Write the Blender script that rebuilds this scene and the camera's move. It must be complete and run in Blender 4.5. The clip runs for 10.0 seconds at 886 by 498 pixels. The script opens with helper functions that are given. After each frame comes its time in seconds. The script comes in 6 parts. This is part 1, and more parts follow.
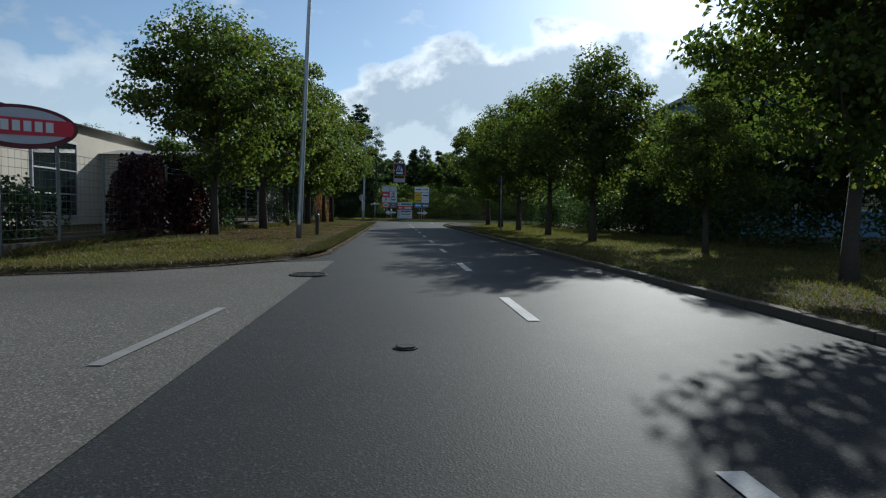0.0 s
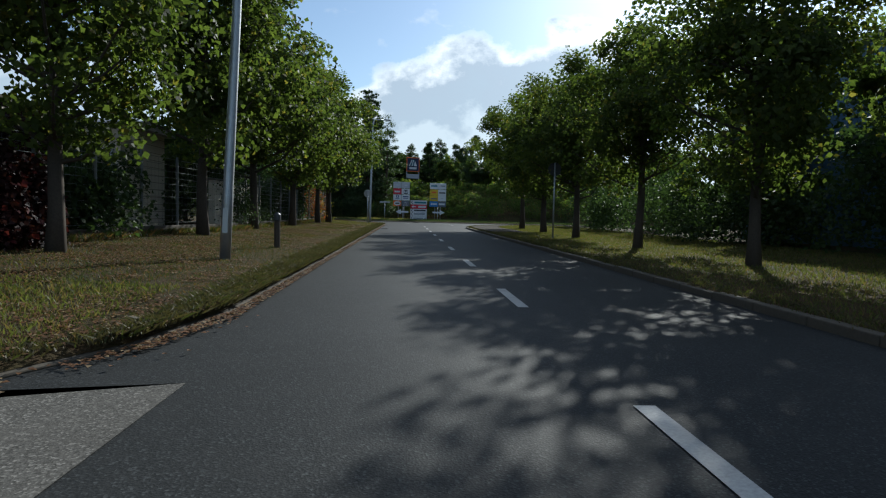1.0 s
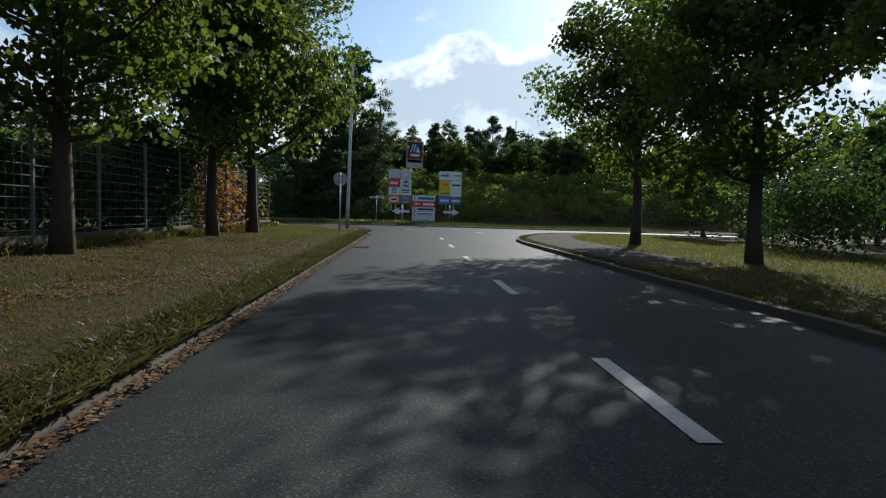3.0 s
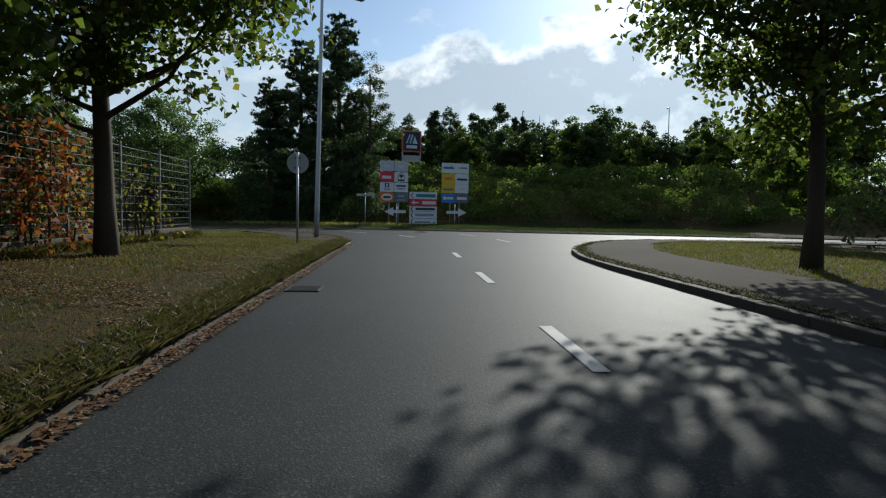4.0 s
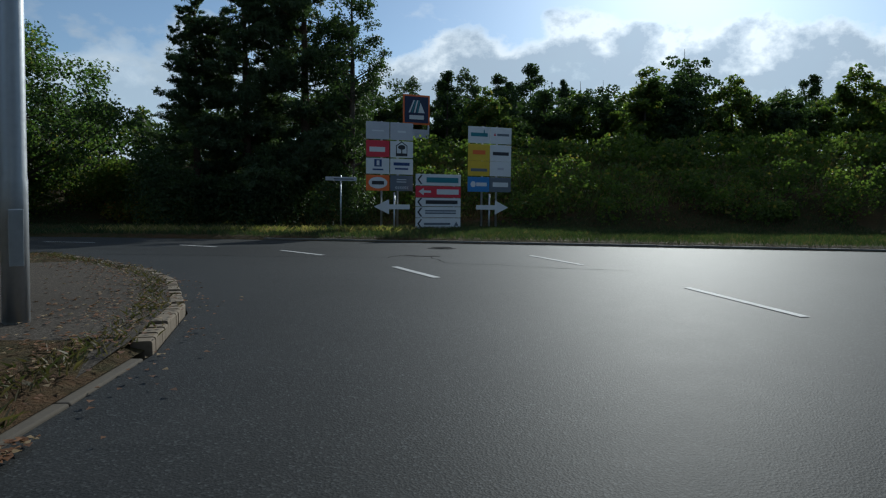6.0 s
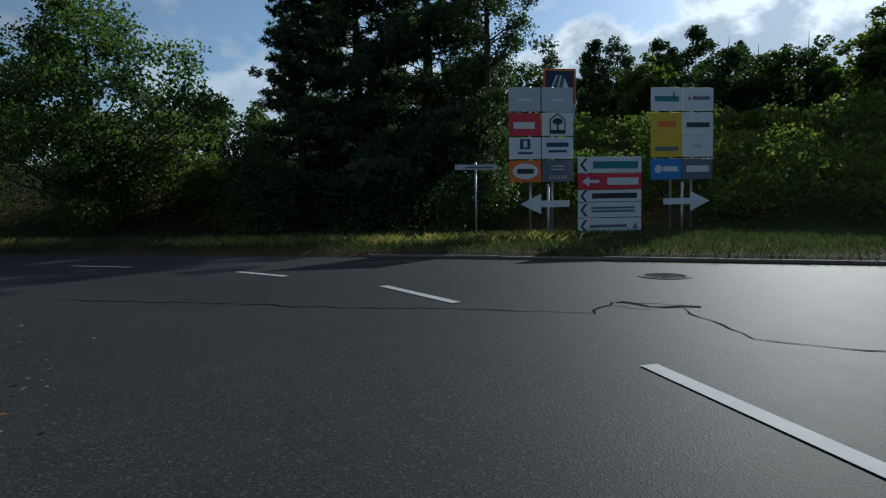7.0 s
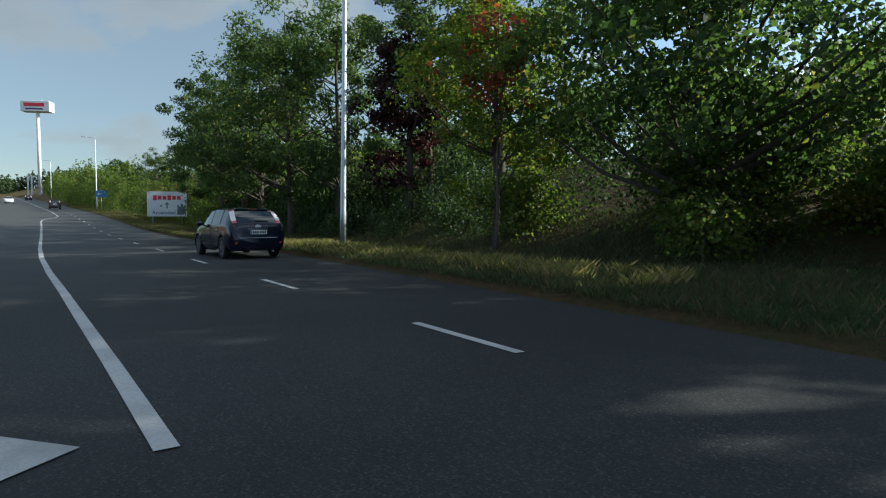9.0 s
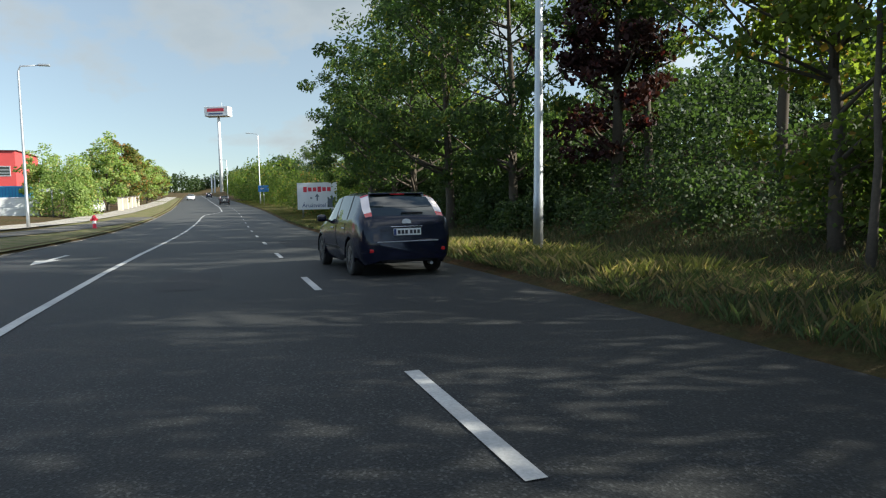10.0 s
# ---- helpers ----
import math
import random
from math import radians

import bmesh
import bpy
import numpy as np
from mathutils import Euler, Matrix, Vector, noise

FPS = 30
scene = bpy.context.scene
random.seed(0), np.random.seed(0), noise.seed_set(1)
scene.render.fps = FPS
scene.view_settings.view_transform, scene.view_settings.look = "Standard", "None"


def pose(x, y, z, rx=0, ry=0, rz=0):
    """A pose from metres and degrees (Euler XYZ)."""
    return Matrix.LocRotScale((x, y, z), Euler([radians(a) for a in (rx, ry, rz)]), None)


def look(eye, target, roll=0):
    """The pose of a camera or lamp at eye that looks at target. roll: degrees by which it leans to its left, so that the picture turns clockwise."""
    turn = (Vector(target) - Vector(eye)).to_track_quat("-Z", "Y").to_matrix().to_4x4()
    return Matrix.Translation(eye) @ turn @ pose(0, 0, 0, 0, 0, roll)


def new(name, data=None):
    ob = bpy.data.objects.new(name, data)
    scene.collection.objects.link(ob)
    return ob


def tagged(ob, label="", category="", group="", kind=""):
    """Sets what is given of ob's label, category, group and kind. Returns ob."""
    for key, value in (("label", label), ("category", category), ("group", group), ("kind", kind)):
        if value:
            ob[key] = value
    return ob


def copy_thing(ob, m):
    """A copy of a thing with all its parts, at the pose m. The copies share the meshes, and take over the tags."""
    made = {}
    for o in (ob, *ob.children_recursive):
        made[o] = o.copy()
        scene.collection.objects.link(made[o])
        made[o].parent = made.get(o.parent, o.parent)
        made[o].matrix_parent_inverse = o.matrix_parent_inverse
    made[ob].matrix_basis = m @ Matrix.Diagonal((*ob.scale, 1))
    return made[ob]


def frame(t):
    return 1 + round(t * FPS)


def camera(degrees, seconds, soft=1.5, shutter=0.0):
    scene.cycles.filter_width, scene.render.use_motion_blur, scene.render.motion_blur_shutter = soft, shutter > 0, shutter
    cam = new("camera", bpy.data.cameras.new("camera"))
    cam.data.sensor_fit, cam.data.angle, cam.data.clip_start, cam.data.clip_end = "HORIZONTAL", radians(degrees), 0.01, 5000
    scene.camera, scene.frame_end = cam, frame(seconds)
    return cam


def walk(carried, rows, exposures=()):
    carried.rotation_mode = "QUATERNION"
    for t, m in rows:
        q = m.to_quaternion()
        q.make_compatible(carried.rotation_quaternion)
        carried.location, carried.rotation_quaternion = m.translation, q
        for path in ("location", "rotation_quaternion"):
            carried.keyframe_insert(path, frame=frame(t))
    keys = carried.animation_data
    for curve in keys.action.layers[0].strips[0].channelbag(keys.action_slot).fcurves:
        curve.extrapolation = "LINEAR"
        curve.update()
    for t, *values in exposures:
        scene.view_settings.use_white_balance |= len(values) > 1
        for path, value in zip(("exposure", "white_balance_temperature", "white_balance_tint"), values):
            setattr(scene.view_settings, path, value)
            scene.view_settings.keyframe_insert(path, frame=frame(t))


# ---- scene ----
cam = camera(71.4, 10.0, 1.2)
PATH = [
    (0.0, (-16.875, 0.399, 1.091), (-13.329, 9.731, 0.513), 0.82),
    (0.5, (-15.514, 5.230, 1.087), (-12.081, 14.604, 0.493), 1.43),
    (1.0, (-14.060, 9.915, 1.092), (-10.701, 19.315, 0.505), 1.34),
    (1.5, (-12.581, 15.060, 1.116), (-9.257, 24.471, 0.502), 1.11),
    (2.0, (-11.033, 19.875, 1.099), (-7.714, 29.289, 0.499), 1.27),
    (2.5, (-9.768, 24.818, 1.099), (-6.397, 34.213, 0.500), 1.60),
    (4.0, (-5.694, 38.830, 1.117), (-2.274, 48.208, 0.517), 0.95),
    (4.2, (-5.187, 40.546, 1.116), (-1.751, 49.916, 0.495), 0.94),
    (4.5, (-4.418, 43.076, 1.100), (-0.975, 52.443, 0.466), 0.88),
    (4.8, (-3.654, 45.491, 1.109), (-0.190, 54.848, 0.442), 0.90),
    (5.0, (-3.140, 47.038, 1.088), (0.330, 56.395, 0.460), 1.00),
    (5.2, (-2.636, 48.707, 1.079), (0.860, 58.053, 0.433), 1.05),
    (6.3, (-0.310, 57.610, 1.094), (2.872, 67.064, 0.380), -0.38),
    (6.5, (-0.024, 58.960, 1.099), (2.815, 68.522, 0.381), -0.60),
    (6.8, (0.212, 60.999, 1.102), (2.279, 70.757, 0.388), -0.94),
    (7.0, (0.171, 62.287, 1.107), (1.560, 72.165, 0.397), -1.06),
    (7.5, (-0.392, 65.240, 1.071), (-0.962, 75.204, 0.443), -0.65),
    (8.0, (-1.432, 68.068, 1.077), (-4.136, 77.680, 0.533), 0.37),
    (8.5, (-3.154, 70.638, 1.128), (-7.807, 79.475, 0.624), 0.17),
    (9.0, (-5.477, 72.961, 1.115), (-11.847, 80.652, 0.594), 0.00),
    (9.5, (-8.126, 74.959, 1.113), (-15.540, 81.638, 0.470), -1.14),
    (10.0, (-11.559, 77.128, 1.072), (-19.586, 83.055, 0.404), -1.22),
]
EXPOSURES = [(0.0, -.12, 5750, 4), (1.0, .08, 5800, 4), (1.5, .08, 5850, 5), (2.5, .26, 5950, 6), (4.5, -.14, 6000, 4), (6.5, -.36, 5600, 3), (7.5, -.38, 5600, 3), (8.0, .10, 5650, 3), (8.5, .97, 6050, 3), (9.0, .92, 6000, 2), (9.5, 1.08, 6150, 3), (10.0, 1.32, 6450, 5)]
walk(cam, [(t, look(eye, target, roll)) for t, eye, target, roll in PATH], EXPOSURES)

# ---- light: low late-summer sun ahead on the right, blue sky with cumulus ----
SUN_AZ, SUN_EL = 41.0, 25.5      # degrees from +y towards +x, and up
sun_dir = Vector((math.sin(radians(SUN_AZ)) * math.cos(radians(SUN_EL)),
                  math.cos(radians(SUN_AZ)) * math.cos(radians(SUN_EL)), math.sin(radians(SUN_EL))))
sun = new("sun", bpy.data.lights.new("sun", "SUN"))
sun.data.energy, sun.data.angle, sun.data.color = 5.0, radians(0.6), (1.0, 0.93, 0.82)
sun.rotation_euler = sun_dir.to_track_quat("Z", "Y").to_euler()


class Nodes:
    """Short-hand to build a node tree."""

    def __init__(self, tree):
        self.t = tree
        tree.nodes.clear()

    def __call__(self, kind, out=0, **sockets):
        n = self.t.nodes.new(kind)
        for k, v in sockets.items():
            key = int(k[1:]) if k[0] == "i" and k[1:].isdigit() else k.replace("_", " ")
            s = n.inputs[key]
            if isinstance(v, bpy.types.NodeSocket):
                self.t.links.new(v, s)
            else:
                s.default_value = v
        return n.outputs[out] if len(n.outputs) else n

    def math(self, op, a, b=0.0, clamp=False):
        n = self.t.nodes.new("ShaderNodeMath")
        n.operation, n.use_clamp = op, clamp
        for s, v in zip(n.inputs, (a, b)):
            if isinstance(v, bpy.types.NodeSocket):
                self.t.links.new(v, s)
            else:
                s.default_value = v
        return n.outputs[0]

    def ramp(self, fac, stops):
        n = self.t.nodes.new("ShaderNodeValToRGB")
        e = n.color_ramp.elements
        while len(e) < len(stops):
            e.new(0.5)
        for el, (p, c) in zip(e, stops):
            el.position, el.color = p, (*c, 1) if len(c) == 3 else c
        self.t.links.new(fac, n.inputs[0])
        return n.outputs[0]

    def mix(self, fac, a, b, blend="MIX"):
        n = self.t.nodes.new("ShaderNodeMix")
        n.data_type, n.blend_type = "RGBA", blend
        for i, v in ((0, fac), (6, a), (7, b)):
            s = n.inputs[i]
            if isinstance(v, bpy.types.NodeSocket):
                self.t.links.new(v, s)
            else:
                s.default_value = v if i == 0 or len(v) == 4 else (*v, 1)
        return n.outputs[2]


def noise_tex(N, vec, scale, detail=4.0, rough=0.55):
    n = N.t.nodes.new("ShaderNodeTexNoise")
    n.inputs["Scale"].default_value, n.inputs["Detail"].default_value, n.inputs["Roughness"].default_value = scale, detail, rough
    N.t.links.new(vec, n.inputs["Vector"])
    return n.outputs[0]


world = bpy.data.worlds.new("sky")
scene.world = world
world.use_nodes = True
N = Nodes(world.node_tree)
sky = world.node_tree.nodes.new("ShaderNodeTexSky")
sky.sky_type, sky.sun_disc = "NISHITA", False
sky.sun_elevation, sky.sun_rotation = radians(SUN_EL), radians(SUN_AZ)
sky.air_density, sky.dust_density, sky.ozone_density = 1.0, .35, 2.0
way_out = N("ShaderNodeTexCoord")
# clouds: flat layers at a height, seen along the direction from the ground
sep = world.node_tree.nodes.new("ShaderNodeSeparateXYZ")
world.node_tree.links.new(way_out, sep.inputs[0])
up_ = N.math("MAXIMUM", sep.outputs[2], 0.0)
flat = N.math("ADD", up_, 0.22)
comb = world.node_tree.nodes.new("ShaderNodeCombineXYZ")
world.node_tree.links.new(N.math("DIVIDE", sep.outputs[0], flat), comb.inputs[0])
world.node_tree.links.new(N.math("DIVIDE", sep.outputs[1], flat), comb.inputs[1])
comb.inputs[2].default_value = 3.7
field = noise_tex(N, comb.outputs[0], 1.5, 9.0, 0.52)
squash = world.node_tree.nodes.new("ShaderNodeMapping")
squash.inputs["Scale"].default_value = (1.0, 1.0, 1.7)
world.node_tree.links.new(way_out, squash.inputs["Vector"])
puffs = noise_tex(N, squash.outputs[0], 6.5, 9.0, 0.55)
field = N.math("ADD", N.math("MULTIPLY", field, .62), N.math("SUBTRACT", N.math("MULTIPLY", puffs, .85), .235))


def cloud_bank(az, el, wide, high):
    """Where a bank of cumulus stands in the sky: 1 in its middle, 0 away from it."""
    turn = world.node_tree.nodes.new("ShaderNodeMapping")
    turn.vector_type = "POINT"
    turn.inputs["Rotation"].default_value = (0, 0, radians(az))
    world.node_tree.links.new(way_out, turn.inputs["Vector"])
    sp = world.node_tree.nodes.new("ShaderNodeSeparateXYZ")
    world.node_tree.links.new(turn.outputs[0], sp.inputs[0])
    ahead = N.math("MAXIMUM", sp.outputs[1], .05)
    u_ = N.math("DIVIDE", N.math("DIVIDE", sp.outputs[0], ahead), wide)
    w_ = N.math("DIVIDE", N.math("SUBTRACT", N.math("DIVIDE", sp.outputs[2], ahead), math.tan(radians(el))), high)
    r2 = N.math("ADD", N.math("MULTIPLY", u_, u_), N.math("MULTIPLY", w_, w_))
    return N.math("DIVIDE", 1.0, N.math("ADD", 1.0, N.math("MULTIPLY", r2, r2)))


low = N.math("SUBTRACT", -.030, N.math("MULTIPLY", N.math("ABSOLUTE", N.math("SUBTRACT", up_, .85)), .06))
dens = N.math("ADD", N.math("ADD", field, low), N.math("MULTIPLY", cloud_bank(-60, 20.0, .6, .12), .09))
mask = N.ramp(dens, [(0.47, (0, 0, 0)), (0.535, (.55, .55, .55)), (0.60, (1, 1, 1))])
core = N.ramp(dens, [(0.53, (1.02, 1.0, .97)), (0.60, (.90, .91, .92)), (0.74, (.66, .70, .74))])


def cumulus(az, top, left, right, soft_side, seed, rough_top=.13, deep=.16, pale=0.0):
    """A wall of cumulus with a bright, bulging top edge and a grey body: how thick it is, and its own light."""
    turn = world.node_tree.nodes.new("ShaderNodeMapping")
    turn.inputs["Rotation"].default_value = (0, 0, radians(az))
    world.node_tree.links.new(way_out, turn.inputs["Vector"])
    sp = world.node_tree.nodes.new("ShaderNodeSeparateXYZ")
    world.node_tree.links.new(turn.outputs[0], sp.inputs[0])
    ahead = N.math("MAXIMUM", sp.outputs[1], .05)
    u_, w_ = N.math("DIVIDE", sp.outputs[0], ahead), N.math("DIVIDE", sp.outputs[2], ahead)
    plane = world.node_tree.nodes.new("ShaderNodeCombineXYZ")
    for i_, v_ in ((0, u_), (1, N.math("MULTIPLY", w_, 1.25))):
        world.node_tree.links.new(v_, plane.inputs[i_])
    plane.inputs[2].default_value = seed
    big, fine = noise_tex(N, plane.outputs[0], 7.0, 2.0, .5), noise_tex(N, plane.outputs[0], 16.0, 7.0, .60)
    ends = N.math("MULTIPLY", N.math("DIVIDE", N.math("SUBTRACT", u_, left), soft_side, True), N.math("DIVIDE", N.math("SUBTRACT", right, u_), soft_side, True))
    crest = N.math("ADD", N.math("MULTIPLY", N.math("SUBTRACT", big, .5), rough_top * 1.6), N.math("MULTIPLY", N.math("SUBTRACT", fine, .5), rough_top))
    inside = N.math("SUBTRACT", N.math("ADD", N.math("MULTIPLY", N.math("SUBTRACT", ends, .75), .24), N.math("ADD", crest, top + .06)), w_)
    thick = N.ramp(inside, [(0.0, (0, 0, 0)), (.018, (.85, .85, .85)), (.03, (1, 1, 1))])
    light = N.ramp(N.math("ADD", N.math("DIVIDE", inside, deep), N.math("MULTIPLY", N.math("SUBTRACT", fine, .5), 1.1)),
                   [(.06, (1.06, 1.05, 1.03)), (.18, (.80, .83, .86)), (.38, (.50, .56, .63)), (.75, (.50, .57, .64)), (1.0, (.70, .76, .80))])
    light = N.mix(pale, light, (.70, .75, .79))
    front = N.math("GREATER_THAN", sp.outputs[1], .1)
    return N.math("MULTIPLY", thick, front), light


wall_mask, wall_light = cumulus(28, .165, -.42, 1.0, .2, 1.3, .10)
low_mask, low_light = cumulus(-6, .105, -.36, .42, .16, 4.2, .07, .12, .55)
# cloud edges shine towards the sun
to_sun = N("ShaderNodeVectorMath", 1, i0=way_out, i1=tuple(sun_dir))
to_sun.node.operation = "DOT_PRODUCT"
# away from the sun low clouds are only side-lit
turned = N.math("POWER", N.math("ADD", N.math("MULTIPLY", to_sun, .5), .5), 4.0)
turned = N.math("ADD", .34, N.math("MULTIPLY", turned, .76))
# the cloud deck overhead, out of view, is brightened to add fill light
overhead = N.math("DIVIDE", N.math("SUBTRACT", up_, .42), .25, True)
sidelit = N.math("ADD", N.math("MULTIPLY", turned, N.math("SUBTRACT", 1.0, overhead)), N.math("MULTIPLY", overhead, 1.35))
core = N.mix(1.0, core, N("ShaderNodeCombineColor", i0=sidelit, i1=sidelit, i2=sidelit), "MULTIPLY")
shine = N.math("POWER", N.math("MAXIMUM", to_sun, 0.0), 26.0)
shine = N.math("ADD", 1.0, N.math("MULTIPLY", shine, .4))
soft_sky = N("ShaderNodeHueSaturation", Saturation=.85, Value=1.0, Color=sky.outputs[0])
tint = N.mix(1.0, soft_sky, (0.095, 0.099, 0.102), "MULTIPLY")
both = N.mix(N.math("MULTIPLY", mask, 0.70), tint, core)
both = N.mix(N.math("MULTIPLY", low_mask, .7), both, low_light)
both = N.mix(N.math("MULTIPLY", wall_mask, .93), both, wall_light)
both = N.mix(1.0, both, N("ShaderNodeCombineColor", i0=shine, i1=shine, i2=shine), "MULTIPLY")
# a thin high veil over the western sky
veil = N.math("MULTIPLY", cloud_bank(-66, 14, .75, .40), .62)
both = N.mix(veil, both, (.15, .17, .185))
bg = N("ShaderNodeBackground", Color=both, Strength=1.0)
N("ShaderNodeOutputWorld", Surface=bg)


# ---- materials ----
def material(name, build):
    m = bpy.data.materials.new(name)
    m.use_nodes = True
    n = Nodes(m.node_tree)
    surface = build(n)
    n("ShaderNodeOutputMaterial", Surface=surface)
    return m


def coords(n, which=3):
    """3: the object's own metres, laid over the world for unrotated things."""
    return n("ShaderNodeTexCoord", which)


def bump(n, height, strength=0.3, distance=0.01):
    return n("ShaderNodeBump", Height=height, Strength=strength, Distance=distance)


def principled(n, color, rough=0.6, metal=0.0, normal=None, spec=0.5, coat=0.0):
    k = dict(Base_Color=color if isinstance(color, bpy.types.NodeSocket) else (*color, 1), Roughness=rough, Metallic=metal)
    if normal is not None:
        k["Normal"] = normal
    k["Specular_IOR_Level"] = spec
    if coat:
        k["Coat_Weight"], k["Coat_Roughness"] = coat, 0.05
    return n("ShaderNodeBsdfPrincipled", **k)


def worn(name, base, rough=0.6, metal=0.0, grain=30.0, amount=0.18, spec=0.5, dirt=0.25):
    """A plain surface with fine grain and large stains."""
    def b(n):
        v = coords(n)
        fine, big = noise_tex(n, v, grain, 3), noise_tex(n, v, 1.3, 5)
        dark = tuple(c * (1 - amount) for c in base)
        c = n.mix(fine, (*dark, 1), (*[min(1, c * (1 + amount * .6)) for c in base], 1))
        c = n.mix(n.math("MULTIPLY", n.ramp(big, [(0.45, (0, 0, 0)), (0.75, (1, 1, 1))]), dirt), c, tuple(x * .45 + .02 for x in base))
        r = n.math("ADD", n.math("MULTIPLY", fine, 0.2), rough - 0.1)
        return principled(n, c, r, metal, bump(n, fine, 0.15, 0.004), spec)
    return material(name, b)


def asphalt_shader(base, patch, old=None, rough=.60, spec=.07):
    """Rolled asphalt: stones of mixed grey, tar between them, worn and stained places."""
    def b(n):
        v = coords(n)
        grit, mid, big = noise_tex(n, v, 60, 3, .75), noise_tex(n, v, 2.6, 6, .65), noise_tex(n, v, 0.22, 4)
        vor = n.t.nodes.new("ShaderNodeTexVoronoi")
        vor.inputs["Scale"].default_value = 85
        n.t.links.new(v, vor.inputs["Vector"])
        stone = n("ShaderNodeSeparateColor", Color=vor.outputs[1])
        c = n.mix(n.ramp(grit, [(0.36, (0, 0, 0)), (0.66, (1, 1, 1))]), tuple(x * .55 for x in base), tuple(x * 1.5 for x in base))
        c = n.mix(n.ramp(stone, [(.82, (0, 0, 0)), (.97, (.6, .6, .6))]), c, tuple(x * 3.4 for x in base))
        c = n.mix(n.math("MULTIPLY", n.ramp(mid, [(0.45, (0, 0, 0)), (0.7, (1, 1, 1))]), .45), c, patch)
        c = n.mix(n.math("MULTIPLY", n.ramp(big, [(0.4, (0, 0, 0)), (0.65, (1, 1, 1))]), .5), c, tuple(x * .65 for x in base))
        if old:
            # old paints the main road paler west of the junction, as if sunlit
            sp = n.t.nodes.new("ShaderNodeSeparateXYZ")
            n.t.links.new(v, sp.inputs[0])
            west = n.math("ADD", n.math("MULTIPLY", sp.outputs[0], -.9542), n.math("MULTIPLY", sp.outputs[1], .2992))
            f = n.ramp(n.math("DIVIDE", n.math("SUBTRACT", west, 38.0), 30.0, True), [(0, (0, 0, 0)), (1, (1, 1, 1))])
            c = n.mix(n.math("MULTIPLY", f, .6), c, n.mix(grit, tuple(x * .6 for x in old), tuple(x * 1.4 for x in old)))
        h = n.math("ADD", n.math("MULTIPLY", vor.outputs[0], .9), n.math("MULTIPLY", grit, .5))
        return principled(n, c, n.math("ADD", n.math("MULTIPLY", mid, .05), rough + .03), 0, bump(n, h, .4, .004), spec)
    return b


M_ASPHALT = material("asphalt", asphalt_shader((.0265, .0278, .0280), (.041, .0415, .041), (.085, .087, .086)))
M_APRON = material("old_asphalt", asphalt_shader((.100, .094, .084), (.13, .12, .106), None, .75, .05))
M_PATH = material("paving", asphalt_shader((.064, .056, .047), (.088, .074, .060), None, .85, .02))
M_PALE_PATH = material("pale_paving", asphalt_shader((.28, .26, .225), (.34, .31, .27), None, .8, .05))
M_CONCRETE = worn("kerb_concrete", (.155, .145, .125), .85, 0, 40, .3, .3, .55)
M_KERB_OLD = worn("old_kerb_concrete", (.085, .071, .053), .9, 0, 30, .4, .3, .7)
M_COBBLE = worn("brown_cobble", (.17, .135, .095), .9, 0, 30, .4, .25, .6)
M_PAINT = worn("road_paint", (.40, .40, .39), .75, 0, 55, .45, .3, .75)
M_PAINT_OLD = worn("faded_road_paint", (.21, .205, .195), .8, 0, 45, .4, .3, .7)
M_STEEL = worn("galvanised_steel", (.42, .44, .46), .45, .75, 18, .2)
M_STEEL_DARK = worn("dark_steel", (.07, .075, .08), .5, .5, 20, .3)
M_IRON = worn("cast_iron", (.040, .038, .036), .85, .0, 30, .3, .15)
M_BARK = worn("bark", (.080, .066, .052), .95, 0, 26, .5, .2, .5)
M_BARK_PINE = worn("pine_bark", (.10, .066, .046), .95, 0, 22, .5, .2, .4)
M_WHITE = worn("white_panel", (.56, .575, .59), .5, 0, 9, .06, .4, .18)
M_GREYWHITE = worn("faded_panel", (.40, .41, .45), .55, 0, 9, .08, .4, .2)
M_RED = worn("red_panel", (.50, .022, .045), .5, 0, 9, .1, .4, .2)
M_MAROON = worn("maroon_panel", (.11, .010, .020), .5, 0, 9, .1, .4, .2)
M_YELLOW = worn("yellow_panel", (.55, .38, .02), .5, 0, 9, .1, .4, .2)
M_BLUE = worn("blue_panel", (.035, .17, .42), .5, 0, 9, .1, .4, .2)
M_NAVY = worn("navy_panel", (.012, .035, .14), .5, 0, 9, .1, .4, .2)
M_DEEPBLUE = worn("deep_blue_panel", (.008, .016, .060), .5, 0, 9, .1, .4, .2)
M_ORANGE = worn("orange_panel", (.62, .12, .02), .5, 0, 9, .1, .4, .2)
M_SLATE = worn("slate_panel", (.10, .12, .15), .5, 0, 9, .1, .4, .2)
M_TEAL = worn("teal_panel", (.02, .16, .20), .5, 0, 9, .1, .4, .2)
M_INK = worn("sign_ink", (.012, .013, .02), .5, 0, 12, .1)
M_RENDER = worn("pale_render", (.55, .50, .42), .85, 0, 14, .12, .3, .3)
M_ROOF = worn("roof_sheet", (.34, .33, .31), .6, .2, 10, .1)


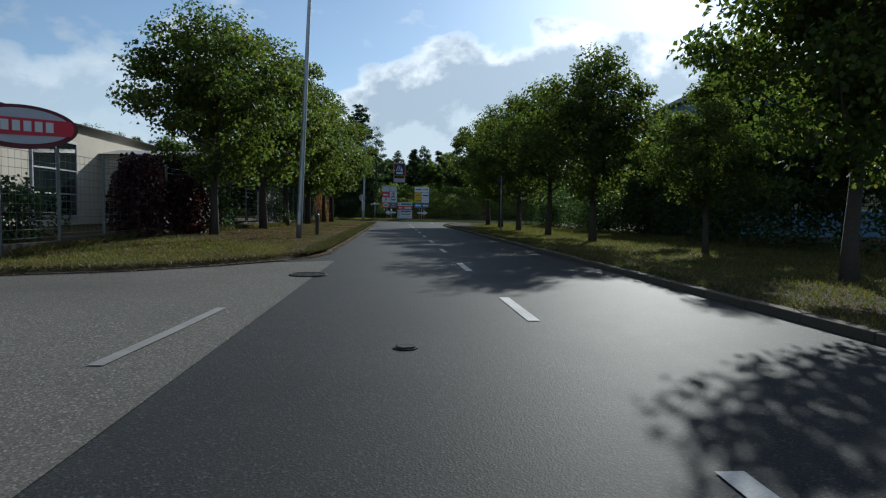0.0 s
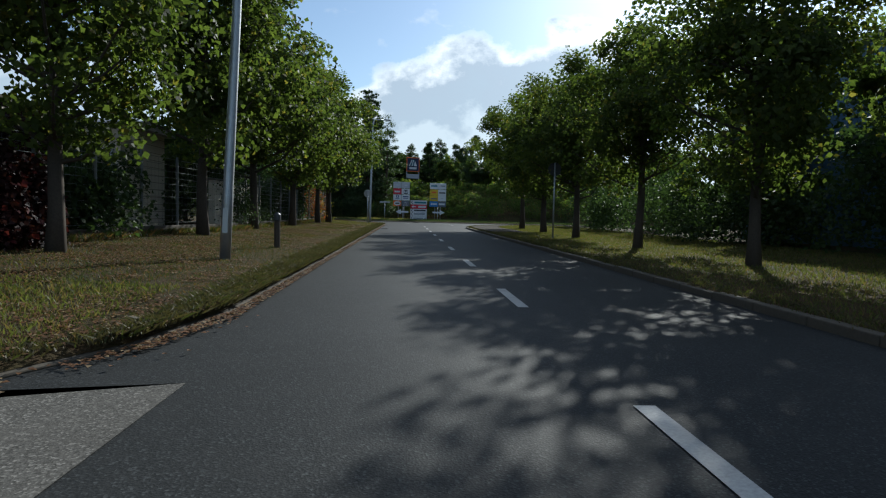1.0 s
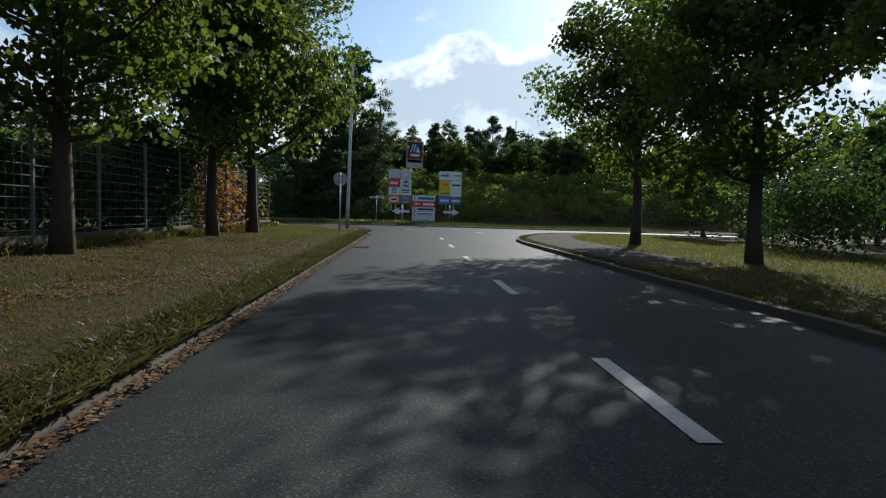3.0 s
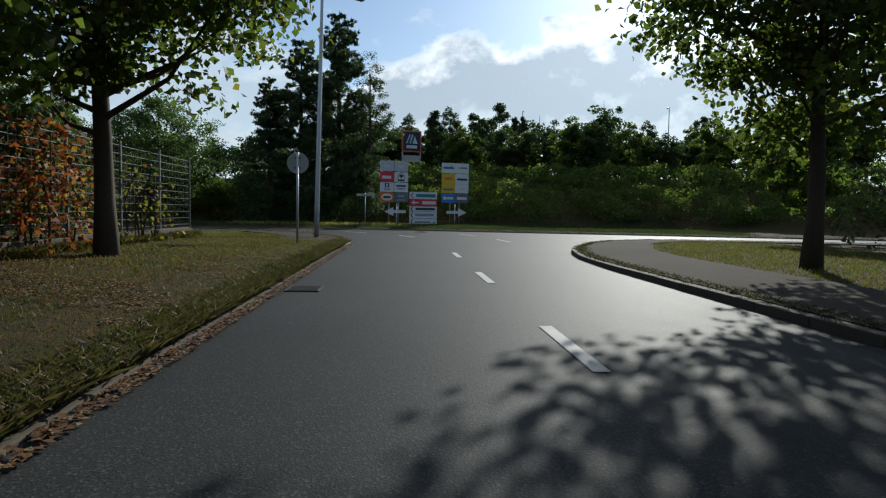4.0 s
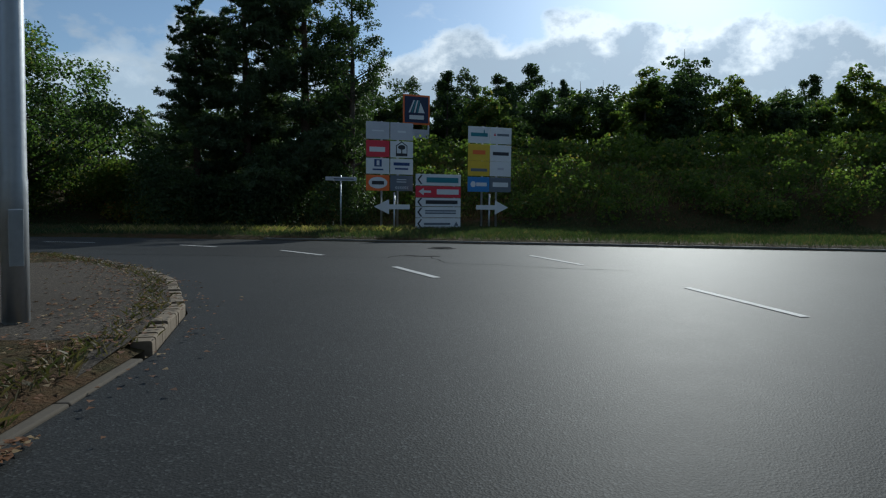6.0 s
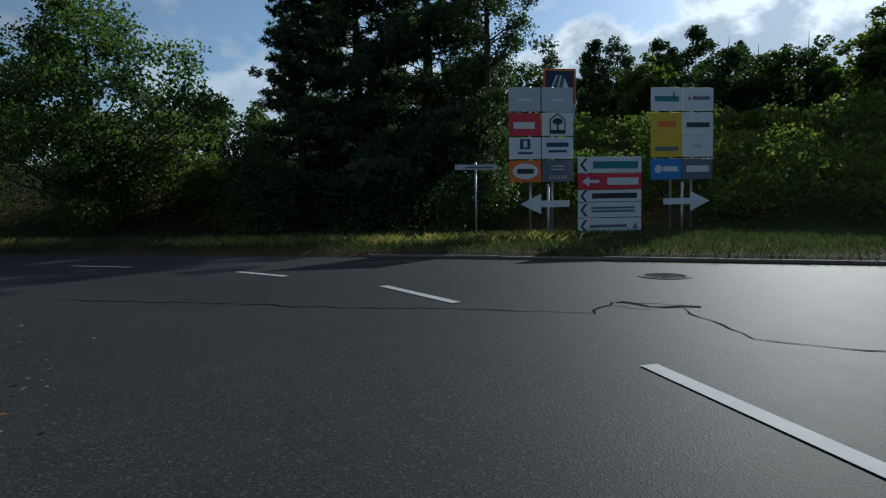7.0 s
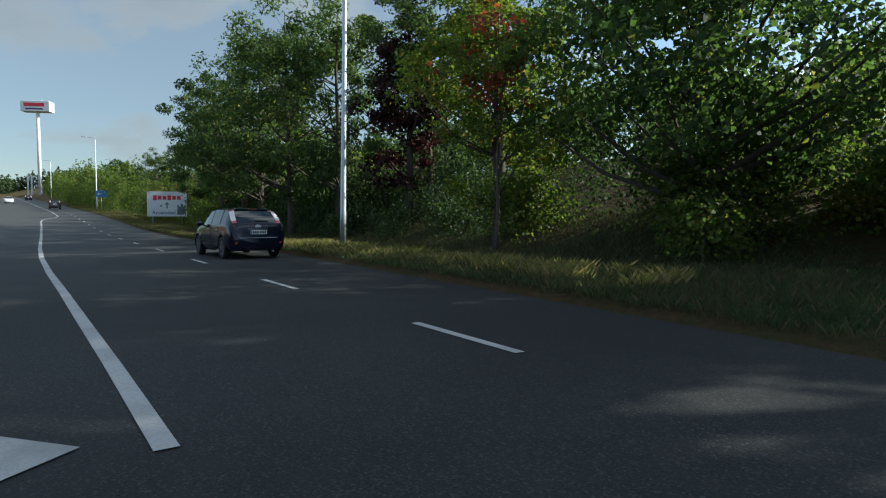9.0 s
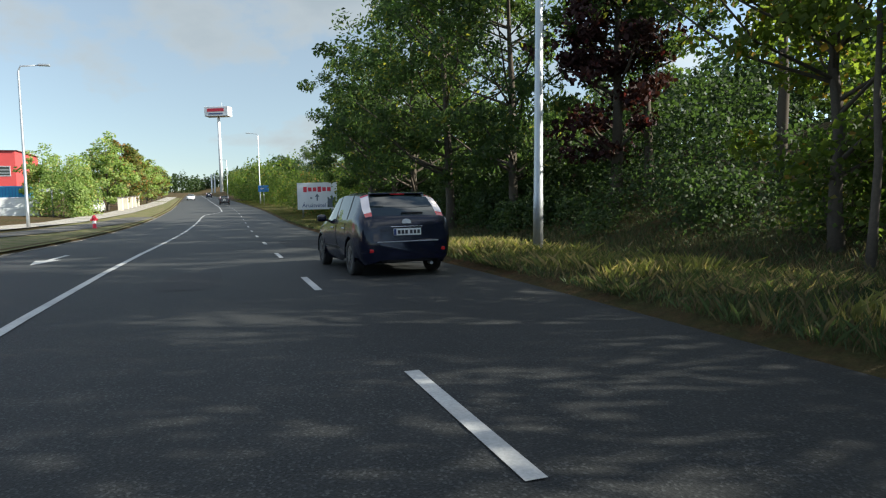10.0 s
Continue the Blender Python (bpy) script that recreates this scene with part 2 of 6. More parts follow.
def ground_shader(n):
    v = coords(n)
    fine, mid, big = noise_tex(n, v, 38, 6, .75), noise_tex(n, v, 2.6, 8, .7), noise_tex(n, v, .16, 4)
    tuft = n.ramp(noise_tex(n, v, 9, 5, .7), [(.35, (0, 0, 0)), (.7, (1, 1, 1))])
    green = n.mix(fine, (.022, .034, .010), (.062, .080, .026))
    dry = n.mix(fine, (.050, .028, .014), (.165, .092, .044))
    f = n.ramp(n.math("ADD", n.math("MULTIPLY", mid, .7), n.math("MULTIPLY", big, .5)), [(.42, (0, 0, 0)), (.70, (1, 1, 1))])
    c = n.mix(f, green, dry)
    c = n.mix(n.math("MULTIPLY", tuft, .55), c, (.020, .019, .010))
    return principled(n, c, .95, 0, bump(n, n.math("ADD", n.math("ADD", fine, mid), tuft), .9, .06), .12)


M_GROUND = material("grass_and_soil", ground_shader)


def dry_turf(n):
    v = coords(n)
    fine, mid = noise_tex(n, v, 40, 4, .7), noise_tex(n, v, 1.6, 6, .65)
    c = n.mix(n.ramp(mid, [(.4, (0, 0, 0)), (.65, (1, 1, 1))]), n.mix(fine, (.05, .06, .02), (.14, .15, .05)), n.mix(fine, (.10, .085, .045), (.27, .22, .13)))
    return principled(n, c, .95, 0, bump(n, n.math("ADD", fine, mid), .9, .05), .15)


M_TURF = material("dry_turf", dry_turf)


def leaf_shader(dark, light, turn=None, share=0.0, trans=0.45):
    """Leaves: each its own shade, with lighter and darker boughs; a share of them in the colour 'turn'."""
    def b(n):
        r = n("ShaderNodeNewGeometry", 8)
        big = n.ramp(noise_tex(n, coords(n), .75, 3), [(.36, (0, 0, 0)), (.64, (1, 1, 1))])
        f = n.math("ADD", n.math("MULTIPLY", r, .55), n.math("MULTIPLY", big, .45))
        c = n.mix(f, dark, light)
        if turn:
            pick = n.math("ADD", n.math("FRACT", n.math("MULTIPLY", r, 37.7)), n.math("MULTIPLY", n.math("SUBTRACT", big, .5), .12))
            c = n.mix(n.math("GREATER_THAN", pick, 1 - share), c, turn)
        d = n("ShaderNodeBsdfPrincipled", Base_Color=c, Roughness=.6, Specular_IOR_Level=.22)
        t = n("ShaderNodeBsdfTranslucent", Color=n.mix(1.0, c, (1.75, 1.95, 1.0), "MULTIPLY"))
        return n("ShaderNodeMixShader", i0=trans, i1=d, i2=t)
    return b


M_MAPLE = material("maple_leaves", leaf_shader((0.030, 0.046, 0.013), (0.092, 0.114, 0.029), (0.135, 0.118, 0.028), .05, .58))
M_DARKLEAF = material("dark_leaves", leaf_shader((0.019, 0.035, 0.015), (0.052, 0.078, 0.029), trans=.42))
M_ACACIA = material("acacia_leaves", leaf_shader((0.020, 0.038, 0.017), (0.076, 0.108, 0.041), (0.16, 0.15, 0.034), .05, .60))
M_PINE = material("pine_needles", leaf_shader((.028, .048, .026), (.085, .115, .058), trans=.38))
M_REDLEAF = material("red_leaves", leaf_shader((.10, .018, .012), (.27, .060, .035), (.07, .08, .02), .25, .45))
M_CREEPER = material("creeper_leaves", leaf_shader((.10, .028, .014), (.28, .075, .030), (.22, .13, .04), .28, .4))
M_PURPLE = material("purple_leaves", leaf_shader((.014, .006, .007), (.042, .013, .014), (.09, .016, .02), .05, .25))
M_AUTUMN = material("yellowing_leaves", leaf_shader((.07, .075, .014), (.20, .165, .030), (.22, .09, .02), .12))
M_HEDGE = material("shrub_leaves", leaf_shader((0.037, 0.062, 0.014), (0.104, 0.138, 0.034), (0.176, 0.144, 0.040), .07, .55))
# pale leaves with sunlight put into the colour, lighter than the other shrubs
M_SUNNY = material("sunlit_pale_leaves", leaf_shader((.10, .155, .045), (.28, .34, .12), (.30, .26, .10), .08, .45))
M_RUSTY = material("rust_tinged_leaves", leaf_shader((.055, .075, .022), (.16, .17, .05), (.22, .11, .035), .16, .4))
# leaf tone brightened towards yellow to imitate sun shining through it
M_LIT = material("sunlit_yellow_green_leaves", leaf_shader((.045, .07, .014), (.135, .16, .032), (.20, .12, .03), .08, .6))
M_BROAD = material("broad_tree_leaves", leaf_shader((.023, .044, .016), (.070, .105, .036), (.12, .12, .03), .04, .56))
# green grass in a lighter tone that stands for sunlight on it
M_SUNGRASS = material("sunlit_green_grass", leaf_shader((.046, .056, .016), (.125, .124, .040), (.14, .10, .05), .25, .4))
M_DRYGRASS = material("dry_weeds", leaf_shader((.042, .060, .020), (.130, .138, .052), (.20, .15, .08), .32, .4))
M_GRASS = material("grass_blades", leaf_shader((.030, .038, .012), (.090, .094, .030), (.140, .080, .038), .32, .3))
# slope grass with the shade below the wood put into its colour
M_SHADEGRASS = material("shaded_slope_grass", leaf_shader((.020, .034, .014), (.062, .084, .034), (.11, .09, .05), .12, .3))
M_DRYWEED = material("withered_weeds", leaf_shader((.035, .030, .014), (.115, .092, .048), (.055, .06, .022), .3, .25))
# yellow weeds coloured brighter, as though sun fell on them
M_SUNWEED = material("yellow_weeds", leaf_shader((.055, .064, .020), (.19, .18, .058), (.24, .18, .09), .3, .4))
M_LITTER = material("fallen_leaves", leaf_shader((.060, .028, .013), (.180, .085, .036), (.21, .15, .08), .2, .1))


# ---- helpers of this scene ----
def finish(bm, smooth=False):
    me = bpy.data.meshes.new("mesh")
    bm.normal_update()
    bm.to_mesh(me)
    bm.free()
    if smooth:
        for p in me.polygons:
            p.use_smooth = True
    return me


def part(name, bm, mat, parent=None, label="", smooth=False):
    me = finish(bm, smooth) if isinstance(bm, bmesh.types.BMesh) else bm
    me.name = name
    if mat and not me.materials:
        me.materials.append(mat)
    ob = new(name, me)
    if parent:
        ob.parent = parent
    if label:
        ob["label"] = label
    return ob


def thing(name, m, label, category, group="", kind=""):
    ob = new(name)
    ob.empty_display_size = .2
    ob.matrix_basis = m
    return tagged(ob, label, category, group, kind)


def box(bm, sx, sy, sz, x=0, y=0, z=0, bevel=0.0, rot=None):
    """A block of that size whose middle is at x, y, z."""
    r = bmesh.ops.create_cube(bm, size=1.0)
    vs = r["verts"]
    bmesh.ops.scale(bm, vec=(sx, sy, sz), verts=vs)
    if bevel:
        es = list({e for v in vs for e in v.link_edges})
        rb = bmesh.ops.bevel(bm, geom=es, offset=bevel, segments=2, affect="EDGES", profile=.5)
        vs = [v for v in rb["verts"]] or vs
        vs = list({v for f in rb["faces"] for v in f.verts} | {v for v in vs if v.is_valid})
    if rot is not None:
        bmesh.ops.transform(bm, matrix=rot, verts=vs)
    bmesh.ops.translate(bm, vec=(x, y, z), verts=vs)
    return vs


def tube(bm, pts, radii, seg=8, cap=True):
    """A round bar along points, with a radius at each."""
    rings = []
    pts = [Vector(p) for p in pts]
    for i, p in enumerate(pts):
        d = (pts[min(i + 1, len(pts) - 1)] - pts[max(i - 1, 0)]).normalized()
        a = d.orthogonal().normalized() if i == 0 else (rings_axis - d * rings_axis.dot(d)).normalized()
        rings_axis = a
        b = d.cross(a)
        rings.append([bm.verts.new(p + (a * math.cos(k * math.tau / seg) + b * math.sin(k * math.tau / seg)) * radii[i]) for k in range(seg)])
    for r0, r1 in zip(rings, rings[1:]):
        for k in range(seg):
            bm.faces.new((r0[k], r0[(k + 1) % seg], r1[(k + 1) % seg], r1[k]))
    if cap:
        bm.faces.new(rings[0][::-1])
        bm.faces.new(rings[-1])


def disc(bm, radius, thick, seg=32, m=Matrix()):
    r = bmesh.ops.create_cone(bm, cap_ends=True, segments=seg, radius1=radius, radius2=radius, depth=thick, matrix=m)
    return r["verts"]


def prism(bm, outline, z0, z1):
    """A closed outline in plan raised from z0 to z1."""
    lo = [bm.verts.new((x, y, z0)) for x, y in outline]
    hi = [bm.verts.new((x, y, z1)) for x, y in outline]
    n = len(outline)
    for i in range(n):
        bm.faces.new((lo[i], lo[(i + 1) % n], hi[(i + 1) % n], hi[i]))
    bm.faces.new(lo[::-1])
    bm.faces.new(hi)


# ---- plan: the street that is driven (s along, u to its right) and the main road (p westwards, v to its north) ----
A0, A_DIR, A_RIGHT = Vector((-14.0, 16.6)), Vector((.279, .9603)), Vector((.9603, -.279))
M0, M_DIR, M_NORTH = Vector((-9.8, 77.72)), Vector((-.9542, .2992)), Vector((.2992, .9542))


def A(s, u):
    return A0 + A_DIR * s + A_RIGHT * u


def swing(p):
    """The main road swings gently to the left in the distance."""
    return 0.0 if p < 50 else -.00055 * (p - 50) ** 2 if p < 100 else -1.375 - .052 * (p - 100)


def M(p, v):
    return M0 + M_DIR * p + M_NORTH * (v + swing(p))


def along(x, y):
    d = Vector((x, y)) - M0
    return d.dot(M_DIR), d.dot(M_NORTH) - swing(d.dot(M_DIR))


def rise(p):
    """The main road climbs gently towards the west."""
    if p < 26:
        return 0.0
    q = p - 26
    return .00058 * q * q if q < 31 else .5574 + .0360 * (q - 31)


V2 = Vector
FAR_KERB = [M(420, 2.9), M(200, 2.9), M(140, 2.9), M(110, 2.9), M(95, 2.9), M(80, 2.9), M(68, 2.9), M(55, 2.9), M(40, 2.9), M(26, 2.9), M(12, 2.9), M(4, 2.6),
            V2((-5.0, 78.5)), V2((-1.0, 76.6)), V2((3.3, 74.2)), V2((8.8, 71.0)), V2((14, 67.9)), V2((30, 58.4)), V2((90, 22))]
EAST_NEAR = [V2((86, 14.5)), V2((30, 49.5)), V2((20, 55.8)), V2((15.5, 58.6)), V2((13, 59.6)), V2((11, 60.0)), V2((8.4, 59.2)), V2((6.4, 57.6)),
             V2((4.6, 55.4)), V2((3.5, 53.6)), A(38.5, 6.15), A(36, 6.0), A(20, 6.0), A(0, 6.0), A(-30, 6.0), A(-80, 6.0)]
WEST_NEAR = [A(-80, 0), A(-19, 0), A(-17, -.5), A(-15.6, -2), A(-15.2, -6), A(-15.2, -40),
             A(-9.5, -40), A(-7.2, -9), A(-6.2, -4.6), A(-5.5, -3.0), A(-4.2, -1.7), A(-2.8, -.8), A(-1.6, -.25), A(0, 0), A(20, 0), A(40, 0),
             A(45.5, 0), A(47.2, -.35), A(49.2, -1.15), A(50.4, -1.9), A(52, -3.3), A(53.6, -5.0), M(-3, -6.5), M(2, -6.9), M(12, -7.0), M(26, -7.0),
             M(40, -7.0), M(55, -7.0), M(68, -7.0), M(80, -7.0), M(95, -7.0), M(110, -7.0), M(140, -7.0), M(200, -7.0), M(420, -7.0)]


def curve_points(pts, step=1.5):
    """A smooth line through the points."""
    out = []
    for i in range(len(pts) - 1):
        p0, p1, p2, p3 = pts[max(i - 1, 0)], pts[i], pts[i + 1], pts[min(i + 2, len(pts) - 1)]
        n = max(1, min(40, int((p2 - p1).length / step)))
        for k in range(n):
            t = k / n
            l1, l2 = (p2 - p1).length, (p2 - p1).length
            m1 = (p2 - p0).normalized() * l1 * .9
            m2 = (p3 - p1).normalized() * l2 * .9
            h = 2 * t ** 3 - 3 * t ** 2 + 1
            out.append(p1 * h + m1 * (t ** 3 - 2 * t ** 2 + t) + p2 * (1 - h) + m2 * (t ** 3 - t ** 2))
    out.append(pts[-1])
    return out


KERB_F, KERB_E, KERB_W = curve_points(FAR_KERB), curve_points(EAST_NEAR), curve_points(WEST_NEAR)
OUTLINE = KERB_F + KERB_E + KERB_W


def thin_out(pts, eps=.012):
    """The same line without the points that lie straight between their neighbours."""
    keep, last = [pts[0]], 0
    for i in range(2, len(pts)):
        a, b = pts[last], pts[i]
        n_ = V2((-(b - a).y, (b - a).x))
        if n_.length > 0 and max(abs((q - a).dot(n_)) / n_.length for q in pts[last + 1:i]) > eps:
            keep.append(pts[i - 1])
            last = i - 1
    return keep + [pts[-1]]


poly = np.array([(p.x, p.y) for p in thin_out(OUTLINE)])


def road_depth(xy):
    """Signed distance to the road's edge: below 0 on the road."""
    best = np.full(len(xy), 1e9)
    inside = np.zeros(len(xy), bool)
    for a, b in zip(poly, np.roll(poly, -1, 0)):
        ab = b - a
        t = np.clip(((xy - a) @ ab) / max(ab @ ab, 1e-9), 0, 1)
        d = np.hypot(*(xy - a - t[:, None] * ab).T)
        best = np.minimum(best, d)
        cross = (a[1] > xy[:, 1]) != (b[1] > xy[:, 1])
        if a[1] != b[1]:
            inside ^= cross & (xy[:, 0] < (b[0] - a[0]) * (xy[:, 1] - a[1]) / (b[1] - a[1]) + a[0])
    return np.where(inside, -best, best)


far_poly = np.array([(p.x, p.y) for p in thin_out(KERB_F)])


def beyond(xy):
    """How far a place lies north of the main road's far kerb."""
    best, side = np.full(len(xy), 1e9), np.zeros(len(xy))
    for a, b in zip(far_poly, far_poly[1:]):
        ab = b - a
        t = np.clip(((xy - a) @ ab) / (ab @ ab), 0, 1)
        dv = xy - a - t[:, None] * ab
        d = np.hypot(*dv.T)
        s = ab[0] * dv[:, 1] - ab[1] * dv[:, 0]
        side = np.where(d < best, s, side)
        best = np.minimum(best, d)
    return np.where(side > 0, best, -best)


def smooth01(t):
    t = np.clip(t, 0, 1)
    return t * t * (3 - 2 * t)


def ground_z(xy, edge=.02):
    xy = np.asarray(xy, float).reshape(-1, 2)
    d, nb = road_depth(xy), beyond(xy)
    rel = xy - np.array(M0)
    p = rel @ np.array(M_DIR)
    q = np.clip(p - 26, 0, None)
    r = np.where(q < 31, .00058 * q * q, .5574 + .0360 * np.minimum(q - 31, 420))
    west = smooth01((p + 4) / 10)
    start = 8.5 - 5.5 * west
    bank = smooth01((nb - start) / (11.5 + 2 * west)) * 3.7
    wob = np.array([noise.noise((x * .35, y * .35, 0)) * .03 + noise.noise((x * .06, y * .06, 4)) * .06 for x, y in xy])
    verge = .10 + wob * smooth01(d / 3) + .008 * np.minimum(np.maximum(d, 0), 12) * (nb < 0)
    # the left verge slopes up to the foot of the fence
    ra = xy - np.array(A0)
    sa, ua = ra @ np.array(A_DIR), ra @ np.array(A_RIGHT)
    verge = verge + .042 * np.clip(d, 0, 4.4) * (ua < 0) * smooth01((sa + 5) / 8) * smooth01((47 - sa) / 6)
    return np.where(d < (edge if edge > .1 else -.02), -.14, verge + bank) + r


def gz(x, y):
    return float(ground_z([(x, y)])[0])


# ---- ground: one sheet to the horizon, finer near the streets ----
def axis(lo, hi, mid0, mid1, fine, grow):
    xs = list(np.arange(mid0, mid1 + fine / 2, fine))
    a, st = mid0, fine
    while a > lo:
        st *= grow
        a -= st
        xs.insert(0, a)
    a, st = mid1, fine
    while a < hi:
        st *= grow
        a += st
        xs.append(a)
    return np.array(xs)


gx, gy = axis(-2500, 2500, -76, 24, .5, 1.16), axis(-2500, 2500, 2, 104, .5, 1.16)
XX, YY = np.meshgrid(gx, gy)
flatxy = np.stack([XX.ravel(), YY.ravel()], 1)
zz = ground_z(flatxy, .55)
nx, ny = len(gx), len(gy)
idx = np.arange(nx * ny).reshape(ny, nx)
quads = np.stack([idx[:-1, :-1], idx[:-1, 1:], idx[1:, 1:], idx[1:, :-1]], -1).reshape(-1, 4)
me = bpy.data.meshes.new("ground")
me.from_pydata(np.column_stack([flatxy, zz]).tolist(), [], quads.tolist())
me.materials.append(M_GROUND)
for pgon in me.polygons:
    pgon.use_smooth = True
tagged(new("ground", me), "dry late-summer grass ground with bare soil patches", "ground", kind="structure")

# ---- road: one asphalt sheet over street, junction and main road ----
bm = bmesh.new()
bm.faces.new([bm.verts.new((p.x, p.y, 0)) for p in OUTLINE])
for p_cut in list(range(26, 60, 4)) + [66, 75, 90, 105, 120, 160, 220, 300]:
    o = M(p_cut, 0)
    bmesh.ops.bisect_plane(bm, geom=bm.verts[:] + bm.edges[:] + bm.faces[:], plane_co=(o.x, o.y, 0), plane_no=(M_DIR.x, M_DIR.y, 0))
for v in bm.verts:
    v.co.z = rise(along(v.co.x, v.co.y)[0])
bmesh.ops.triangulate(bm, faces=bm.faces[:], ngon_method="EAR_CLIP")
bm.normal_update()
for f in bm.faces:
    if f.normal.z < 0:
        f.normal_flip()
road = tagged(part("road", bm, M_ASPHALT), "dark grey worn asphalt road with patches", "road", kind="structure")


def sheet(name, pts, z, mat, label, category, kind="structure", thick=0.0, parent=None):
    bm = bmesh.new()
    if thick:
        prism(bm, [(p.x, p.y) for p in pts], z - thick, z)
    else:
        bm.faces.new([bm.verts.new((p.x, p.y, z)) for p in pts])
    bmesh.ops.triangulate(bm, faces=bm.faces[:], ngon_method="EAR_CLIP")
    bm.normal_update()
    if not thick:
        for f in bm.faces:
            if f.normal.z < 0:
                f.normal_flip()
    ob = part(name, bm, mat, parent)
    return tagged(ob, label, category, kind=kind)


sheet("road_apron", [A(-2.6, .47), A(-3.0, -.7), A(-4.2, -1.6), A(-5.4, -2.8), A(-6.2, -4.4), A(-7.2, -9), A(-9.4, -38), A(-15.0, -38), A(-15.0, -6), A(-15.4, -2), A(-16.9, -.45), A(-17.4, .31)],
      .006, M_APRON, "pale old asphalt of a side entrance", "road")


def ribbon(name, pts, d0, d1, z0, z1, mat, label, category, steps=1, side=1, lift=.012, sink=0.0):
    """A strip beside a line, from d0 to d1 metres out; z0 and z1 above the road or, if None, on the ground."""
    bm = bmesh.new()
    plan = []
    for i, p in enumerate(pts):
        d = (pts[min(i + 1, len(pts) - 1)] - pts[max(i - 1, 0)]).normalized()
        nn = V2((-d.y, d.x)) * side
        plan += [tuple(p + nn * (d0 + (d1 - d0) * k / steps)) for k in range(steps + 1)]
    lie = ground_z(plan) + lift
    rows = []
    for i in range(len(pts)):
        row = []
        end = sink if i in (0, len(pts) - 1) else 0.0
        for k in range(steps + 1):
            x, y = plan[i * (steps + 1) + k]
            z = z0 if k == 0 else z1 if k == steps else None
            row.append(bm.verts.new((x, y, float(lie[i * (steps + 1) + k]) if z is None else rise(along(x, y)[0]) + z - end)))
        rows.append(row)
    for r0, r1 in zip(rows, rows[1:]):
        for k in range(steps):
            bm.faces.new((r0[k], r1[k], r1[k + 1], r0[k + 1]))
    bm.normal_update()
    for f in bm.faces:
        if f.normal.z < 0:
            f.normal_flip()
    return tagged(part(name, bm, mat), label, category, kind="structure")


ribbon("verge_edge", KERB_F, -.09, 1.35, -.015, None, M_GROUND, "grass edge along the kerb", "verge", 4)
ribbon("verge_edge", KERB_E, .05, 1.35, .085, None, M_GROUND, "grass edge along the kerb", "verge", 4)
ribbon("verge_edge", KERB_W, .07, 1.35, .028, None, M_GROUND, "grass edge along the kerb", "verge", 4)


# ---- plants ----
def leaf_mesh(name, pos, out, size, mat, rng, long=1.0, up=.35, spread=1.0):
    """One mesh of many small folded leaves at the given places; out: the way each faces."""
    n = len(pos)
    nrm = out * .6 + rng.normal(0, spread * .6, (n, 3)) + np.array([0, 0, up])
    nrm /= np.linalg.norm(nrm, axis=1)[:, None] + 1e-9
    t = rng.normal(0, 1, (n, 3)) + np.array([0, 0, -.25])
    t -= nrm * np.sum(t * nrm, 1)[:, None]
    t /= np.linalg.norm(t, axis=1)[:, None] + 1e-9
    b = np.cross(nrm, t)
    s = (size * rng.uniform(.65, 1.3, n))[:, None]
    fold = nrm * s * .16
    w = .42 / long ** .5
    v = np.stack([pos - t * s * .5 * long, pos + b * s * w + fold, pos + t * s * .5 * long, pos - b * s * w + fold], 1).reshape(-1, 3)
    me = bpy.data.meshes.new(name)
    me.vertices.add(n * 4)
    me.vertices.foreach_set("co", v.ravel().astype(np.float32))
    me.loops.add(n * 4)
    me.loops.foreach_set("vertex_index", np.arange(n * 4, dtype=np.int32))
    me.polygons.add(n)
    me.polygons.foreach_set("loop_start", np.arange(0, n * 4, 4, dtype=np.int32))
    me.update(calc_edges=True)
    me.materials.append(mat)
    return me


